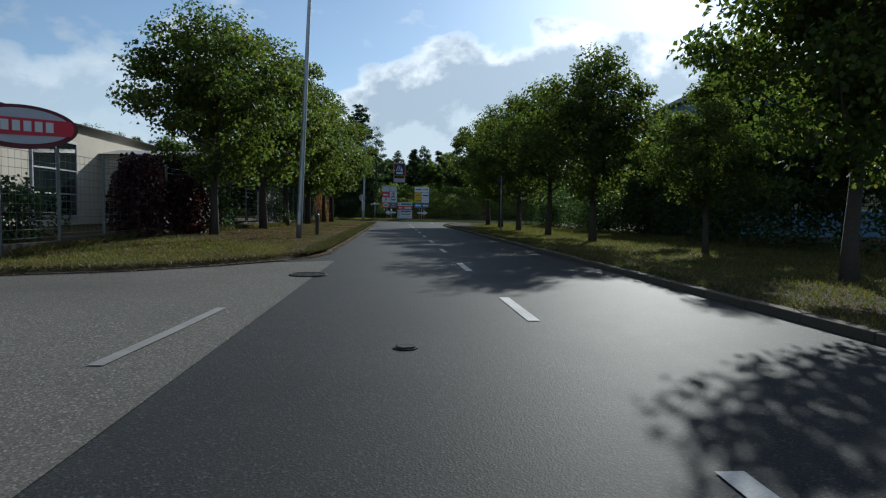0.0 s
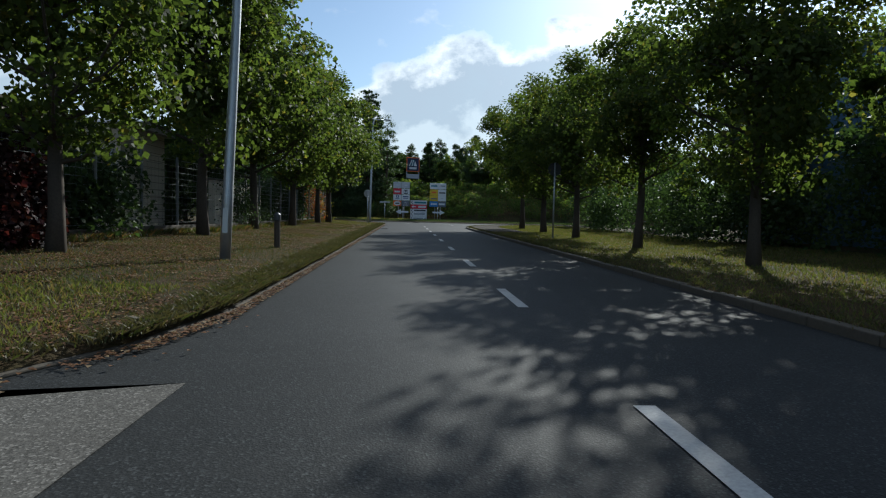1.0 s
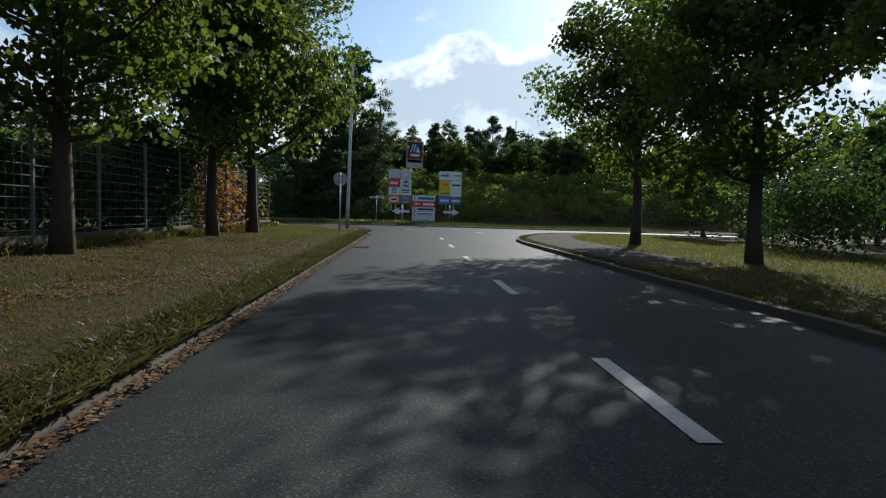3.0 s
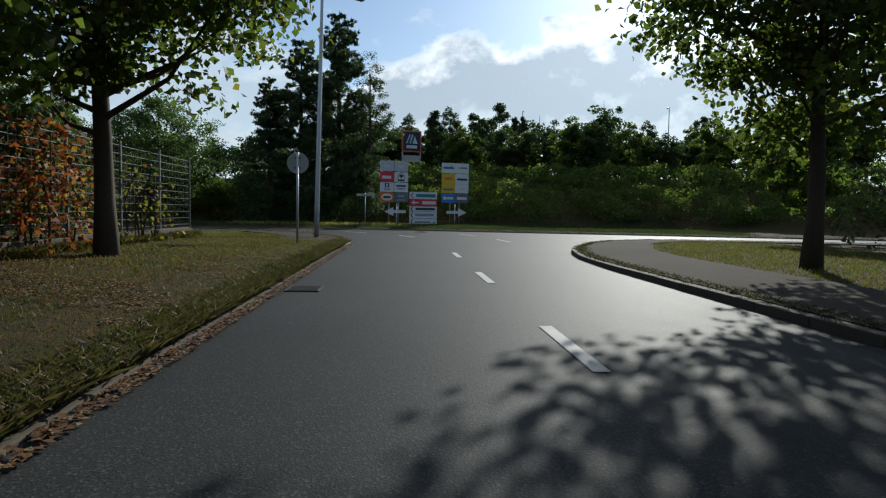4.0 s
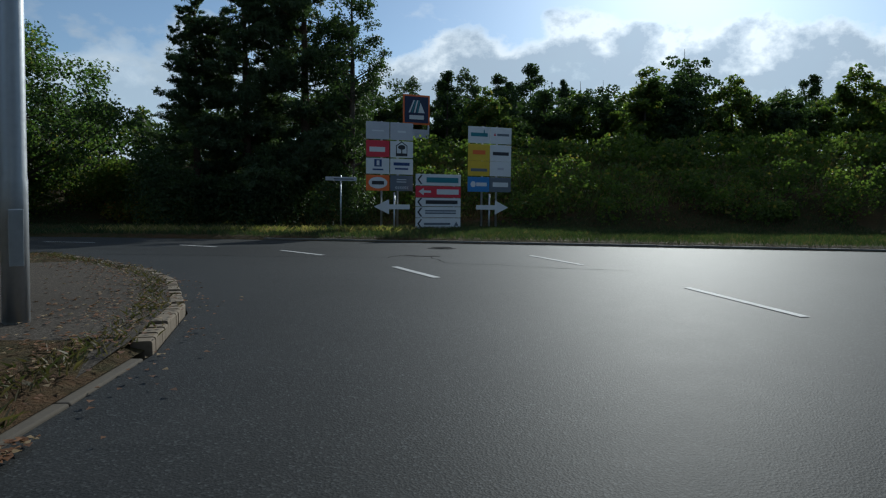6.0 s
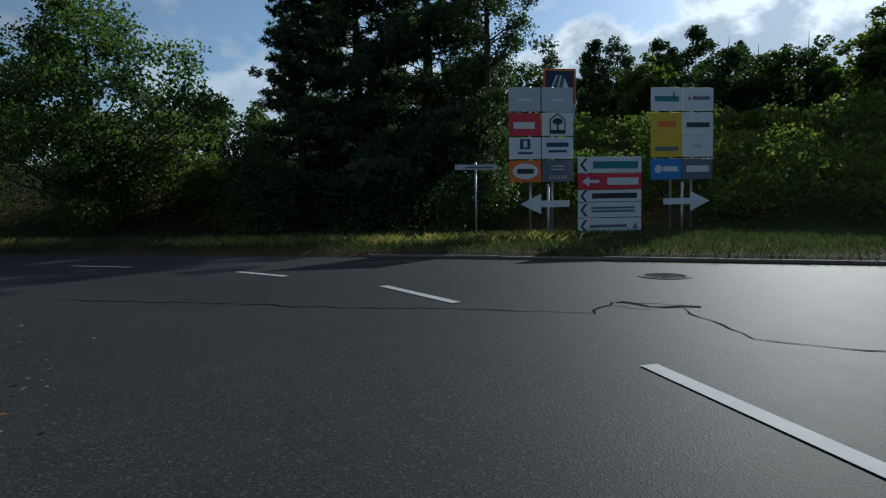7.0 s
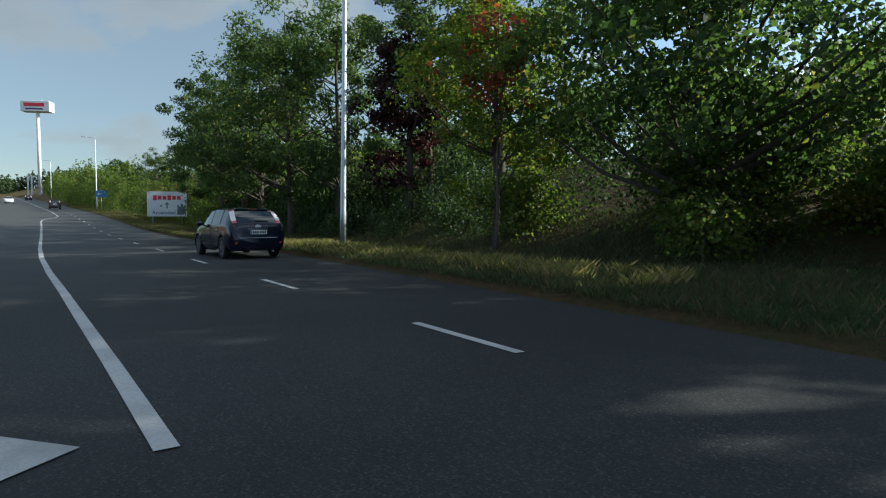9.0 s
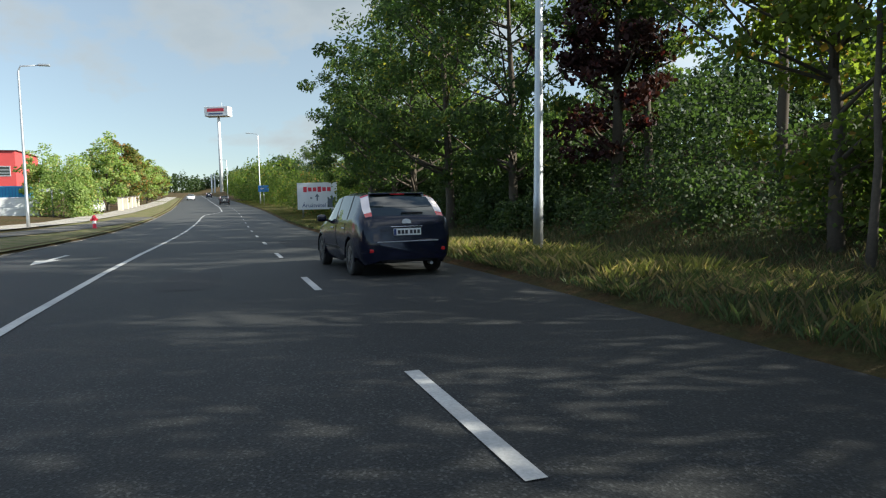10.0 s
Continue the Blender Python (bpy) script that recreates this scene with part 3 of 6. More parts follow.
def broad_tree(seed, height, radius, base, leaves, size, mat, label, clumps=110, name="tree", lean=0.0, fill=.55, bark=None, long=1.0, flat=.55, trunk=None, egg=.45, tuft=1.0):
    """A tapered trunk with limbs and a crown of leaf clumps with gaps and an uneven outline."""
    rng = np.random.default_rng(seed)
    root = thing(name, Matrix(), label, "tree")
    rt = trunk or height * .016 + .02
    bm = bmesh.new()
    n = 9
    bend = rng.normal(0, .04, (n, 2)).cumsum(0) * height * .09
    line = [Vector((bend[i][0] + lean * i / n, bend[i][1], height * .93 * i / (n - 1) - .15)) for i in range(n)]
    tube(bm, line, [rt * (1.35 if i == 0 else 1.08 - .98 * i / (n - 1)) for i in range(n)], 9)
    mid, half = (base + height) / 2, (height - base) / 2
    c = []
    while len(c) < clumps:
        d = rng.normal(0, 1, 3)
        d /= np.linalg.norm(d)
        q = rng.uniform(.08, 1) ** fill
        z = d[2] * q
        wide = 1.0 - egg * max(z, 0) ** 1.4 - .10 * max(-z, 0) ** 2
        k = 1 + .22 * noise.noise((d[0] * 1.7 + seed, d[1] * 1.7, d[2] * 1.7))
        c.append((d[0] * q * radius * wide * k, d[1] * q * radius * wide * k, mid + z * half * (.92 + .1 * k)))
    c = np.array(c)
    for i in rng.permutation(clumps)[:max(14, clumps // 3)]:
        e = Vector(c[i])
        tz = max(base * .98, min(e.z - math.hypot(e.x, e.y) * .55, height * .85))
        f = tz / (height * .93)
        k = min(n - 2, max(0, int(f * (n - 1))))
        st = line[k].lerp(line[k + 1], max(0, min(1, f * (n - 1) - k)))
        r0 = rt * (1.08 - .98 * f) * .45
        m1 = st.lerp(e, .5) + Vector((0, 0, -.07 * (e - st).length)) + Vector(rng.normal(0, .08, 3))
        tube(bm, [st, m1, e], [r0, r0 * .6, .012], 5, False)
    part("trunk", bm, bark or M_BARK, root, "brown furrowed bark", True)
    per = rng.multinomial(leaves, rng.dirichlet(np.full(clumps, 6.0)))
    pos, out = [], []
    axis_mid = np.array([0, 0, mid - half * .2])
    for ci, k in zip(c, per):
        rc = radius * rng.uniform(.15, .27) * tuft
        d = rng.normal(0, 1, (k, 3))
        d /= np.linalg.norm(d, axis=1)[:, None] + 1e-9
        d = d * (rng.uniform(0, 1, k) ** .45)[:, None] * rc * np.array([1.15, 1.15, flat * 1.3])
        pos.append(ci + d)
        o = (ci - axis_mid)
        out.append(np.tile(o / (np.linalg.norm(o) + 1e-6), (k, 1)))
    pos, out = np.concatenate(pos), np.concatenate(out)
    part("crown", leaf_mesh("crown", pos, out, size, mat, rng, long), mat, root)
    return root


def conifer(seed, height, radius, base, needles, mat, label, size=.34, name="pine_tree", top=.10, power=.62, least=7):
    """A pine: upright trunk, whorls of boughs that rise at their tips, tufts of needles."""
    rng = np.random.default_rng(seed)
    root = thing(name, Matrix(), label, "tree")
    bm = bmesh.new()
    tube(bm, [(0, 0, -.15), (.05, 0, height * .35), (0, .06, height * .7), (0, 0, height)], [height * .017, height * .013, height * .007, .02], 9)
    tips = []
    z = base
    while z < height * .97:
        f = (z - base) / (height - base)
        r = radius * (1 - f) ** power * (.75 + .25 * rng.uniform()) + radius * top
        for k in range(rng.integers(4, 7)):
            a = rng.uniform(0, math.tau)
            rr = r * rng.uniform(.6, 1.15)
            e = Vector((math.cos(a) * rr, math.sin(a) * rr, z + rr * rng.uniform(-.05, .35)))
            st = Vector((0, 0, z))
            tube(bm, [st, st.lerp(e, .55) + Vector((0, 0, -.08 * rr)), e], [.035, .022, .008], 4, False)
            side = Vector((-math.sin(a), math.cos(a), 0))
            count = max(least, int(rr * 9))
            for j in range(count):
                q = .22 + .82 * (j + rng.uniform()) / count
                spray = rng.uniform(-1, 1) * rr * .34 * (1.15 - q * .8)
                tips.append(st.lerp(e, q) + side * spray + Vector((rng.normal(0, .06), rng.normal(0, .06), rng.normal(.05, .13) - abs(spray) * .05)))
        z += height * .030 + rng.uniform(0, .16)
    part("trunk", bm, M_BARK_PINE, root, "reddish brown bark", True)
    tips = np.array(tips)
    k = max(1, needles // len(tips))
    pos = np.repeat(tips, k, 0)
    d = rng.normal(0, 1, pos.shape)
    d /= np.linalg.norm(d, axis=1)[:, None]
    pos = pos + d * rng.uniform(.02, .24, (len(pos), 1)) * (1.15 - .75 * (pos[:, 2:] / height) ** 3) * np.array([1.0, 1.0, .95])
    part("crown", leaf_mesh("crown", pos, d, size, mat, rng, 2.6, .2), mat, root)
    return root


def put(tree, x, y, scale=1.0, turn=0.0, dz=0.0, tall=1.0):
    m = Matrix.Translation((x, y, gz(x, y) - .02 + dz)) @ Matrix.Rotation(turn, 4, "Z")
    ob = copy_thing(tree, m)
    ob.scale = (scale, scale, scale * tall)
    return ob


def drop(tree):
    for o in (*tree.children_recursive, tree):
        bpy.data.objects.remove(o)


def bush_mass(name, line, width, height, leaves, size, mat, label, seed, category="bushes", ragged=.35, kind="stuff", base=0.0, long=1.0):
    """A thicket along a line: clumps of leaves on thin stems, uneven in height."""
    rng = np.random.default_rng(seed)
    pts = [Vector((*p, 0)) for p in line]
    seg = [(b - a).length for a, b in zip(pts, pts[1:])]
    total = sum(seg)
    ncl = max(8, int(total * width * .9))
    cs = []
    for _ in range(ncl):
        d = rng.uniform(0, total)
        i = 0
        while d > seg[i] and i < len(seg) - 1:
            d -= seg[i]
            i += 1
        o = pts[i].lerp(pts[i + 1], d / seg[i])
        t = (pts[i + 1] - pts[i]).normalized()
        w = rng.uniform(-.5, .5) * width
        x, y = o.x - t.y * w, o.y + t.x * w
        hh = height * (1 + ragged * 1.6 * noise.noise((x * .35, y * .35, seed)))
        edge = 1 - (2 * abs(w) / width) ** 3 * .45
        cs.append((x, y, hh * edge))
    cs = np.array(cs)
    zg = ground_z(cs[:, :2])
    per = leaves // ncl
    pos, out = [], []
    for (x, y, hh), g in zip(cs, zg):
        z = base + (hh - base) * rng.uniform(0, 1, per) ** .7
        a, r = rng.uniform(0, math.tau, per), rng.uniform(.1, 1, per) ** .5 * rng.uniform(.55, 1.0) * (1.15 - .5 * (z / max(hh, .1)) ** 2)
        pos.append(np.column_stack([x + np.cos(a) * r, y + np.sin(a) * r, g + z + rng.normal(0, .08, per)]))
        out.append(np.column_stack([np.cos(a), np.sin(a), np.full(per, .3)]))
    pos, out = np.concatenate(pos), np.concatenate(out)
    if kind:
        return tagged(part(name, leaf_mesh(name, pos, out, size, mat, rng, long), mat), label, category, kind=kind)
    o = np.array([*cs[:, :2].mean(0), zg.mean()])
    root = thing(name, Matrix.Translation(o), label, category)
    part("foliage", leaf_mesh("foliage", pos - o, out, size, mat, rng, long), mat, root)
    bm = bmesh.new()
    for (x, y, hh), g in zip(cs, zg):
        st = Vector((x, y, g - .1)) - Vector(o)
        tube(bm, [st, st + Vector((rng.normal(0, .1), rng.normal(0, .1), hh * .5)), st + Vector((rng.normal(0, .25), rng.normal(0, .25), hh * .95))], [.022, .015, .006], 5, False)
    stems = part("stems", bm, M_BARK, root)
    stems["kind"] = "stuff"
    return root


def blades(name, spots, tall, mat, label, seed, width=.012, bend=.35):
    """Grass: single bent blades at the given places."""
    rng = np.random.default_rng(seed)
    n = len(spots)
    z = ground_z(spots)
    a = rng.uniform(0, math.tau, n)
    h = tall * rng.uniform(.45, 1.25, n)
    side = np.column_stack([np.cos(a), np.sin(a), np.zeros(n)]) * (width * rng.uniform(.6, 1.5, n))[:, None]
    lean = np.column_stack([rng.normal(0, bend, n), rng.normal(0, bend, n), np.zeros(n)]) * h[:, None]
    b = np.column_stack([spots, z - .01])
    upv = np.array([0, 0, 1.0])
    v = np.stack([b - side, b + side, b + lean * .3 + side * .7 + upv * (h * .55)[:, None], b + lean + upv * h[:, None]], 1).reshape(-1, 3)
    me = bpy.data.meshes.new(name)
    me.vertices.add(n * 4)
    me.vertices.foreach_set("co", v.ravel().astype(np.float32))
    me.loops.add(n * 4)
    me.loops.foreach_set("vertex_index", np.arange(n * 4, dtype=np.int32))
    me.polygons.add(n)
    me.polygons.foreach_set("loop_start", np.arange(0, n * 4, 4, dtype=np.int32))
    me.update(calc_edges=True)
    return tagged(part(name, me, mat), label, "grass", kind="stuff")


def scatter(n, seed, s0, s1, u0, u1, place, bias=1.0, off=.14):
    rng = np.random.default_rng(seed)
    s, u = rng.uniform(s0, s1, n), u0 + (u1 - u0) * rng.uniform(0, 1, n) ** bias
    xy = np.array([tuple(place(a, b)) for a, b in zip(s, u)])
    d = road_depth(xy)
    paved = (np.hypot(xy[:, 0] - 5, xy[:, 1] - 56) < 17) & (xy[:, 0] > -1) & (d < 2.4) | (xy[:, 1] > 58.6) & (xy[:, 0] > -4.6) & (xy[:, 0] < 0) & (d < 2.25) & (xy[:, 1] < 69.8)
    return xy[(d > off) & ~(paved & (beyond(xy) < 0))]


# street maples on both sides
maples = [broad_tree(11, 8.8, 3.1, 2.0, 20500, .15, M_MAPLE, "green maple street tree with a full rounded crown on grass", 150, egg=.5),
          broad_tree(12, 8.6, 3.3, 1.9, 20500, .15, M_MAPLE, "green maple street tree with dense lobed leaves on grass", 150, egg=.55),
          broad_tree(13, 8.9, 3.0, 1.95, 20000, .15, M_MAPLE, "green maple street tree with low hanging boughs on grass", 145, egg=.5)]
LEFT_ROW = [(4.3, -4.1, 0.84), (11.7, -4.0, 1.0), (18.0, -4.0, 1.0), (24.3, -3.8, 1.0), (31.2, -3.5, .96), (34.7, -3.2, 1.07)]
RIGHT_ROW = [(-7.3, 8.9, .76), (-.9, 9.9, .50), (6.3, 9.2, .82), (12.6, 9.1, .84), (20.0, 9.1, .88), (27.3, 9.4, 1.0), (35.0, 9.6, 1.06)]
for i, (s, u, k) in enumerate(LEFT_ROW):
    o = put(maples[i % 3], *A(s, u), k, i * 2.1)
    tagged(o, group="maples along the left verge")
for i, (s, u, k) in enumerate(RIGHT_ROW):
    o = put(maples[(i + 1) % 3], *A(s, u), k, i * 1.7 + .5)
    tagged(o, group="maples along the right verge")
for t_ in maples:
    drop(t_)

# conifers and a poplar behind the signs
pine = conifer(21, 15.8, 3.9, 1.6, 52000, M_PINE, "tall dark green pine on the bank behind the signs", .125)
for x, y, k, tl in ((3.2, 87.5, 1.0, 1.0), (.4, 88.0, .92, .95), (-1.9, 88.6, .80, .86)):
    tagged(put(pine, x, y, k, x * 2, tall=tl), group="pines behind the signs")
drop(pine)
poplar = broad_tree(23, 12.5, 2.4, .5, 16000, .12, M_DARKLEAF, "slim birch with small glittering leaves beside the pines", 120, egg=.75)
put(poplar, 5.2, 86.0, 1.0, 0)
drop(poplar)
skyline = [broad_tree(22, 10.0, 2.1, .4, 9000, .19, M_PINE, "dark ragged tree rising above the far wood", 95, egg=.88, fill=.42, tuft=.8, trunk=.13, flat=.8),
           broad_tree(24, 9.6, 2.5, .4, 9500, .19, M_DARKLEAF, "dark tree with an uneven pointed crown above the far wood", 90, egg=.8, fill=.42, tuft=.8, trunk=.13, flat=.8),
           conifer(25, 10.4, 2.9, .5, 13000, M_PINE, "dark conifer standing above the far wood", .22, "fir_tree", .06, .85, 5)]
for i, (x, y, k, tl) in enumerate(((14.7, 106.3, .92, .95), (16.8, 103.5, .86, 1.05), (18.2, 108.5, .84, 1.0), (19.3, 105.8, .98, 1.0), (20.7, 102.1, .88, 1.0), (23.0, 105.0, .86, 1.0),
                                   (25.6, 106.2, 1.06, 1.05), (27.0, 102.6, .80, 1.0), (30.2, 98.5, .72, .95), (32.2, 96.6, .82, .95), (37.5, 94.0, .78, 1.0), (43.0, 92.0, .85, 1.0), (38.5, 128, 1.2, 1.0))):
    tagged(put(skyline[(0, 1, 2, 0, 1)[i % 5]], x, y, k, x, tall=tl), group="trees above the far wood")
for t_ in skyline:
    drop(t_)

# wood along the north side of the main road
acacias = [broad_tree(31, 10.5, 3.9, 1.3, 14500, .125, M_ACACIA, "green acacia with feathery leaves at the edge of the wood", 110, tuft=.68, fill=.40, long=1.7, trunk=.16),
           broad_tree(32, 9.0, 3.6, 1.0, 14000, .125, M_ACACIA, "leafy green tree with open boughs at the edge of the wood", 105, tuft=.68, fill=.40, long=1.5, trunk=.14),
           broad_tree(33, 11.5, 3.3, 2.4, 9500, .15, M_DARKLEAF, "dark green broadleaf tree in the wood", 90, tuft=.7, fill=.42, trunk=.17)]
acacias.append(broad_tree(38, 11.0, 3.6, 4.4, 12500, .125, M_ACACIA, "tall acacia with a high open crown in the wood", 105, tuft=.68, fill=.40, long=1.6, trunk=.15))
WOOD = [(12.5, 10.9, 3, .95), (16.5, 10.4, 3, .92),
        (20.5, 8.0, 0, 1.05), (24.5, 7.2, 0, 1.15), (29.5, 7.2, 1, 1.25), (34, 7.4, 1, 1.25), (38.5, 7.2, 1, 1.22), (44, 10.0, 1, 1.15),
        (45, 12, 1, .72), (51, 12, 0, .72), (58, 12, 1, .75), (66, 11, 0, .7), (76, 11, 1, .75), (88, 11, 0, .75)]
for i, (p, v, k, sc) in enumerate(WOOD):
    o = put(acacias[k], *M(p, v), sc, i * 1.3)
    tagged(o, group="trees of the roadside wood")
for t_ in acacias:
    drop(t_)
spreading = broad_tree(36, 8.2, 4.7, 1.0, 25000, .15, M_BROAD, "broad green tree with spreading boughs at the roadside", 150, fill=.42, trunk=.2, egg=.35, tuft=.75)
put(spreading, -9.7, 87.6, 1.04, 0)
drop(spreading)
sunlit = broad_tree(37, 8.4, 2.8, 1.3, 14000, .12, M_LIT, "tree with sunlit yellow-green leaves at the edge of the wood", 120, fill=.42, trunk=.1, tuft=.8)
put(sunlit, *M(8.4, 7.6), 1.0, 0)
drop(sunlit)
purple = broad_tree(34, 10.5, 2.2, 1.0, 7000, .18, M_PURPLE, "dark purple-leaved tree rising out of the wood", 90, egg=.8)
put(purple, *M(17.1, 9.7), .97, 0)
drop(purple)
red = broad_tree(35, 6.0, 1.3, 2.6, 520, .14, M_REDLEAF, "slender tree with bright red leaves in the wood", 24, trunk=.05)
put(red, *M(7.1, 6.6), 1.15, 0)
drop(red)
# undergrowth and thickets take the dark leaf colour in place of woodland shade
bush_mass("undergrowth", [M(3, 12.5), M(8, 11.5), M(20, 11.5), M(34, 11.5), M(60, 11.5)], 3.5, 2.4, 42000, .12, M_DARKLEAF, "dense undergrowth at the foot of the wood, coloured dark for shade", 41, "undergrowth", .55)
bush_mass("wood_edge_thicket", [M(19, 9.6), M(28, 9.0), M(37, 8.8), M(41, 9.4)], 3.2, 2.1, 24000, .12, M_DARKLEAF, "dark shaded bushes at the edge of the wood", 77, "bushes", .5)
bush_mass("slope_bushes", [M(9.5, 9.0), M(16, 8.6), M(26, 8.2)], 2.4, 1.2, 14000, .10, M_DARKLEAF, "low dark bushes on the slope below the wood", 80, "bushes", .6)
bush_mass("lit_bush", [M(7.5, 8.4), M(9.5, 8.6)], 1.8, 1.9, 5000, .10, M_HEDGE, "bright green bush at the edge of the wood", 71, "bush", kind="")
bush_mass("edge_bush", [M(1.5, 9.2), M(4.0, 9.0)], 2.4, 1.9, 7000, .11, M_HEDGE, "leafy green bush beside the bank", 72, "bush", kind="")
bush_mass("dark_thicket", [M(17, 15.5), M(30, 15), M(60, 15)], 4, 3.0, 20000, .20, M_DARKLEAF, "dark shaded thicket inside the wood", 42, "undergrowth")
bush_mass("yellow_shrub", [M(-3.0, 12.5), M(1.0, 13.5)], 3.0, 1.1, 5000, .12, M_AUTUMN, "yellowing shrub between the trees", 43, "shrub", kind="")
bush_mass("gap_bushes", [V2((-9.5, 89.5)), V2((-6.0, 89.0)), V2((-3.0, 90.5))], 3.5, 3.2, 14000, .13, M_HEDGE, "green bushes in the gap beside the pines", 74, "bushes")
bush_mass("bank_top_bushes", [V2((-40, 103)), V2((-20, 103)), V2((3, 102))], 4, 3.6, 22000, .24, M_DARKLEAF, "dark bushes along the top of the bank", 78, "bushes", .5)
bush_mass("roadside_shrubs", [M(36, 7.5), M(48, 7.8), M(70, 7.2), M(110, 6.6), M(160, 6.6)], 3.4, 3.4, 34000, .19, M_HEDGE, "green shrubs along the main road", 44, "shrubs", .75)
bush_mass("rusty_shrubs", [M(50, 6.6), M(58, 6.8), M(66, 6.4)], 2.2, 3.0, 9000, .17, M_RUSTY, "yellow and rust-tinged shrubs beside the main road", 99, "shrubs", .7)
bush_mass("foot_scrub", [V2((7, 86.5)), V2((14, 82.5)), V2((24, 76.5)), V2((38, 68)), V2((52, 59))], 4.5, 1.5, 34000, .15, M_HEDGE, "tangled green and brown scrub at the foot of the bank", 84, "scrub", .5)
bush_mass("far_roadside_wood", [M(95, 9), M(140, 8.5), M(200, 9), M(300, 12)], 5, 6.0, 26000, .45, M_HEDGE, "far trees and shrubs along the main road", 101, "wood", .6)
# scrub on the bank and the wood on top of it
bush_mass("bank_scrub", [V2((-1, 93)), V2((8, 92)), V2((18, 87)), V2((30, 79)), V2((44, 71))], 6, 1.6, 22000, .22, M_HEDGE, "low scrub on the grassy bank", 45, "scrub")
# dark leaf colour again, for the shade under the pines
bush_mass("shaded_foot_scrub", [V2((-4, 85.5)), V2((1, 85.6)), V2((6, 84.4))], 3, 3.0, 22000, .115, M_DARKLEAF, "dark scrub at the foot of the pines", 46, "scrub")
far_trees = [broad_tree(51, 8.5, 2.9, .6, 6500, .25, M_DARKLEAF, "green tree on top of the bank", 70, trunk=.13),
             broad_tree(52, 7.5, 2.4, .6, 6000, .25, M_HEDGE, "slim green tree on top of the bank", 60, egg=.7, trunk=.12)]
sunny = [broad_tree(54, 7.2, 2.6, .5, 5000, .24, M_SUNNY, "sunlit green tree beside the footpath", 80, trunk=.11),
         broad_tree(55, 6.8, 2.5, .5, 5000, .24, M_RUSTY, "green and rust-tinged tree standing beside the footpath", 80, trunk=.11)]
rng = np.random.default_rng(6)
for i in range(13):
    o = put(far_trees[i % 2], -34 + 3.1 * i, 107 + rng.normal(0, 1.5), rng.uniform(.5, .68), rng.uniform(0, 6))
    tagged(o, group="trees on the bank")
rng = np.random.default_rng(5)
for i in range(46):
    f = i / 45
    x, y = 4 + 66 * f + rng.normal(0, 1.2), 103 - 44 * f ** 1.2 + rng.normal(0, 2.5)
    sc, tn, tl = rng.uniform(.62, 1.0), rng.uniform(0, 6), rng.uniform(.9, 1.15)
    if 7.5 < x < 15.5:
        y = max(y, 104)
    o = put(far_trees[i % 2], x, y, sc, tn, tall=tl)
    tagged(o, group="trees on the bank")
for i in range(26):
    f = i / 25
    x, y = 12 + 84 * f, 122 - 46 * f + rng.normal(0, 4)
    o = put(far_trees[i % 2], x, y, rng.uniform(1.0, 1.35), rng.uniform(0, 6))
    tagged(o, group="trees on the bank")
# trees along the south side of the main road, far off
for i, (p, v, k) in enumerate(((70, -17.5, .9), (80, -13.5, 1.2), (88, -13, 1.25), (97, -12.5, 1.2), (108, -12.5, 1.15), (120, -12, 1.1), (134, -12, 1.1), (152, -12, 1.1), (178, -12, 1.1), (52, -26, 1.0), (60, -25, 1.1))):
    o = put(sunny[0 if p < 84 else 1 if p < 100 else i % 2], *M(p, v), k, i)
    tagged(o, group="trees along the main road")
for t_ in sunny:
    drop(t_)
for i in range(16):
    o = put(far_trees[i % 2], *M(105 + i * 15, 11 + (i % 3)), .8 + .1 * (i % 3), i * .8)
    tagged(o, group="trees along the main road")
# behind the right-hand row of maples
for i, (s, u, k) in enumerate(((-3.5, 16.5, .95), (.5, 15.0, 1.05), (4.0, 17.5, 1.1), (7.5, 15.5, 1.08), (11.5, 17.0, .80), (15.5, 15.5, .80), (19.6, 17, .95), (24.0, 20, .85), (30.8, 23, .72), (37, 20, .75), (42, 23, .8), (47, 18, .85))):
    o = put(far_trees[i % 2], *A(s, u), k, i * 1.1)
    tagged(o, group="trees behind the right verge")
# behind the fence on the left
for i in range(8):
    o = put(far_trees[(i + 1) % 2], *A(19 + i * 4.2, -13.5 - 1.5 * (i % 2)), .62 + .08 * (i % 3), i * 1.9)
    tagged(o, group="trees behind the fence")
for s_, u_, k in ((18.6, -7.9, .60), (22.2, -8.2, .66), (25.6, -8.0, .62)):
    tagged(put(far_trees[0], *A(s_, u_), k, s_), group="trees behind the fence")
for t_ in far_trees:
    drop(t_)
bush_mass("fence_hedge", [A(23.8, -5.7), A(30, -5.7), A(37.0, -5.8)], 1.7, 2.6, 24000, .13, M_DARKLEAF, "dark overgrown hedge behind the fence", 47, "hedge")
bush_mass("right_hedge", [A(-16, 15), A(10, 14.5), A(40, 15.5)], 2.8, 2.9, 44000, .14, M_DARKLEAF, "dark uneven hedge behind the right-hand trees", 48, "hedge", .55)
bush_mass("purple_shrub", [A(1.2, -5.9), A(4.0, -5.8), A(6.8, -5.8)], 1.9, 2.7, 17000, .12, M_PURPLE, "dark purple-red leaved shrub on the verge", 49, "shrub", kind="")
bush_mass("wall_hedge", [A(17, -9.2), A(23, -9.4)], 1.6, 2.6, 7000, .14, M_DARKLEAF, "dark hedge behind the fence", 75, "hedge")
bush_mass("wall_creeper", [A(16.2, -4.85), A(23.4, -4.82)], .35, 2.1, 4200, .08, M_DARKLEAF, "thin dark creeper in front of a white wall", 76, "creeper", kind="")
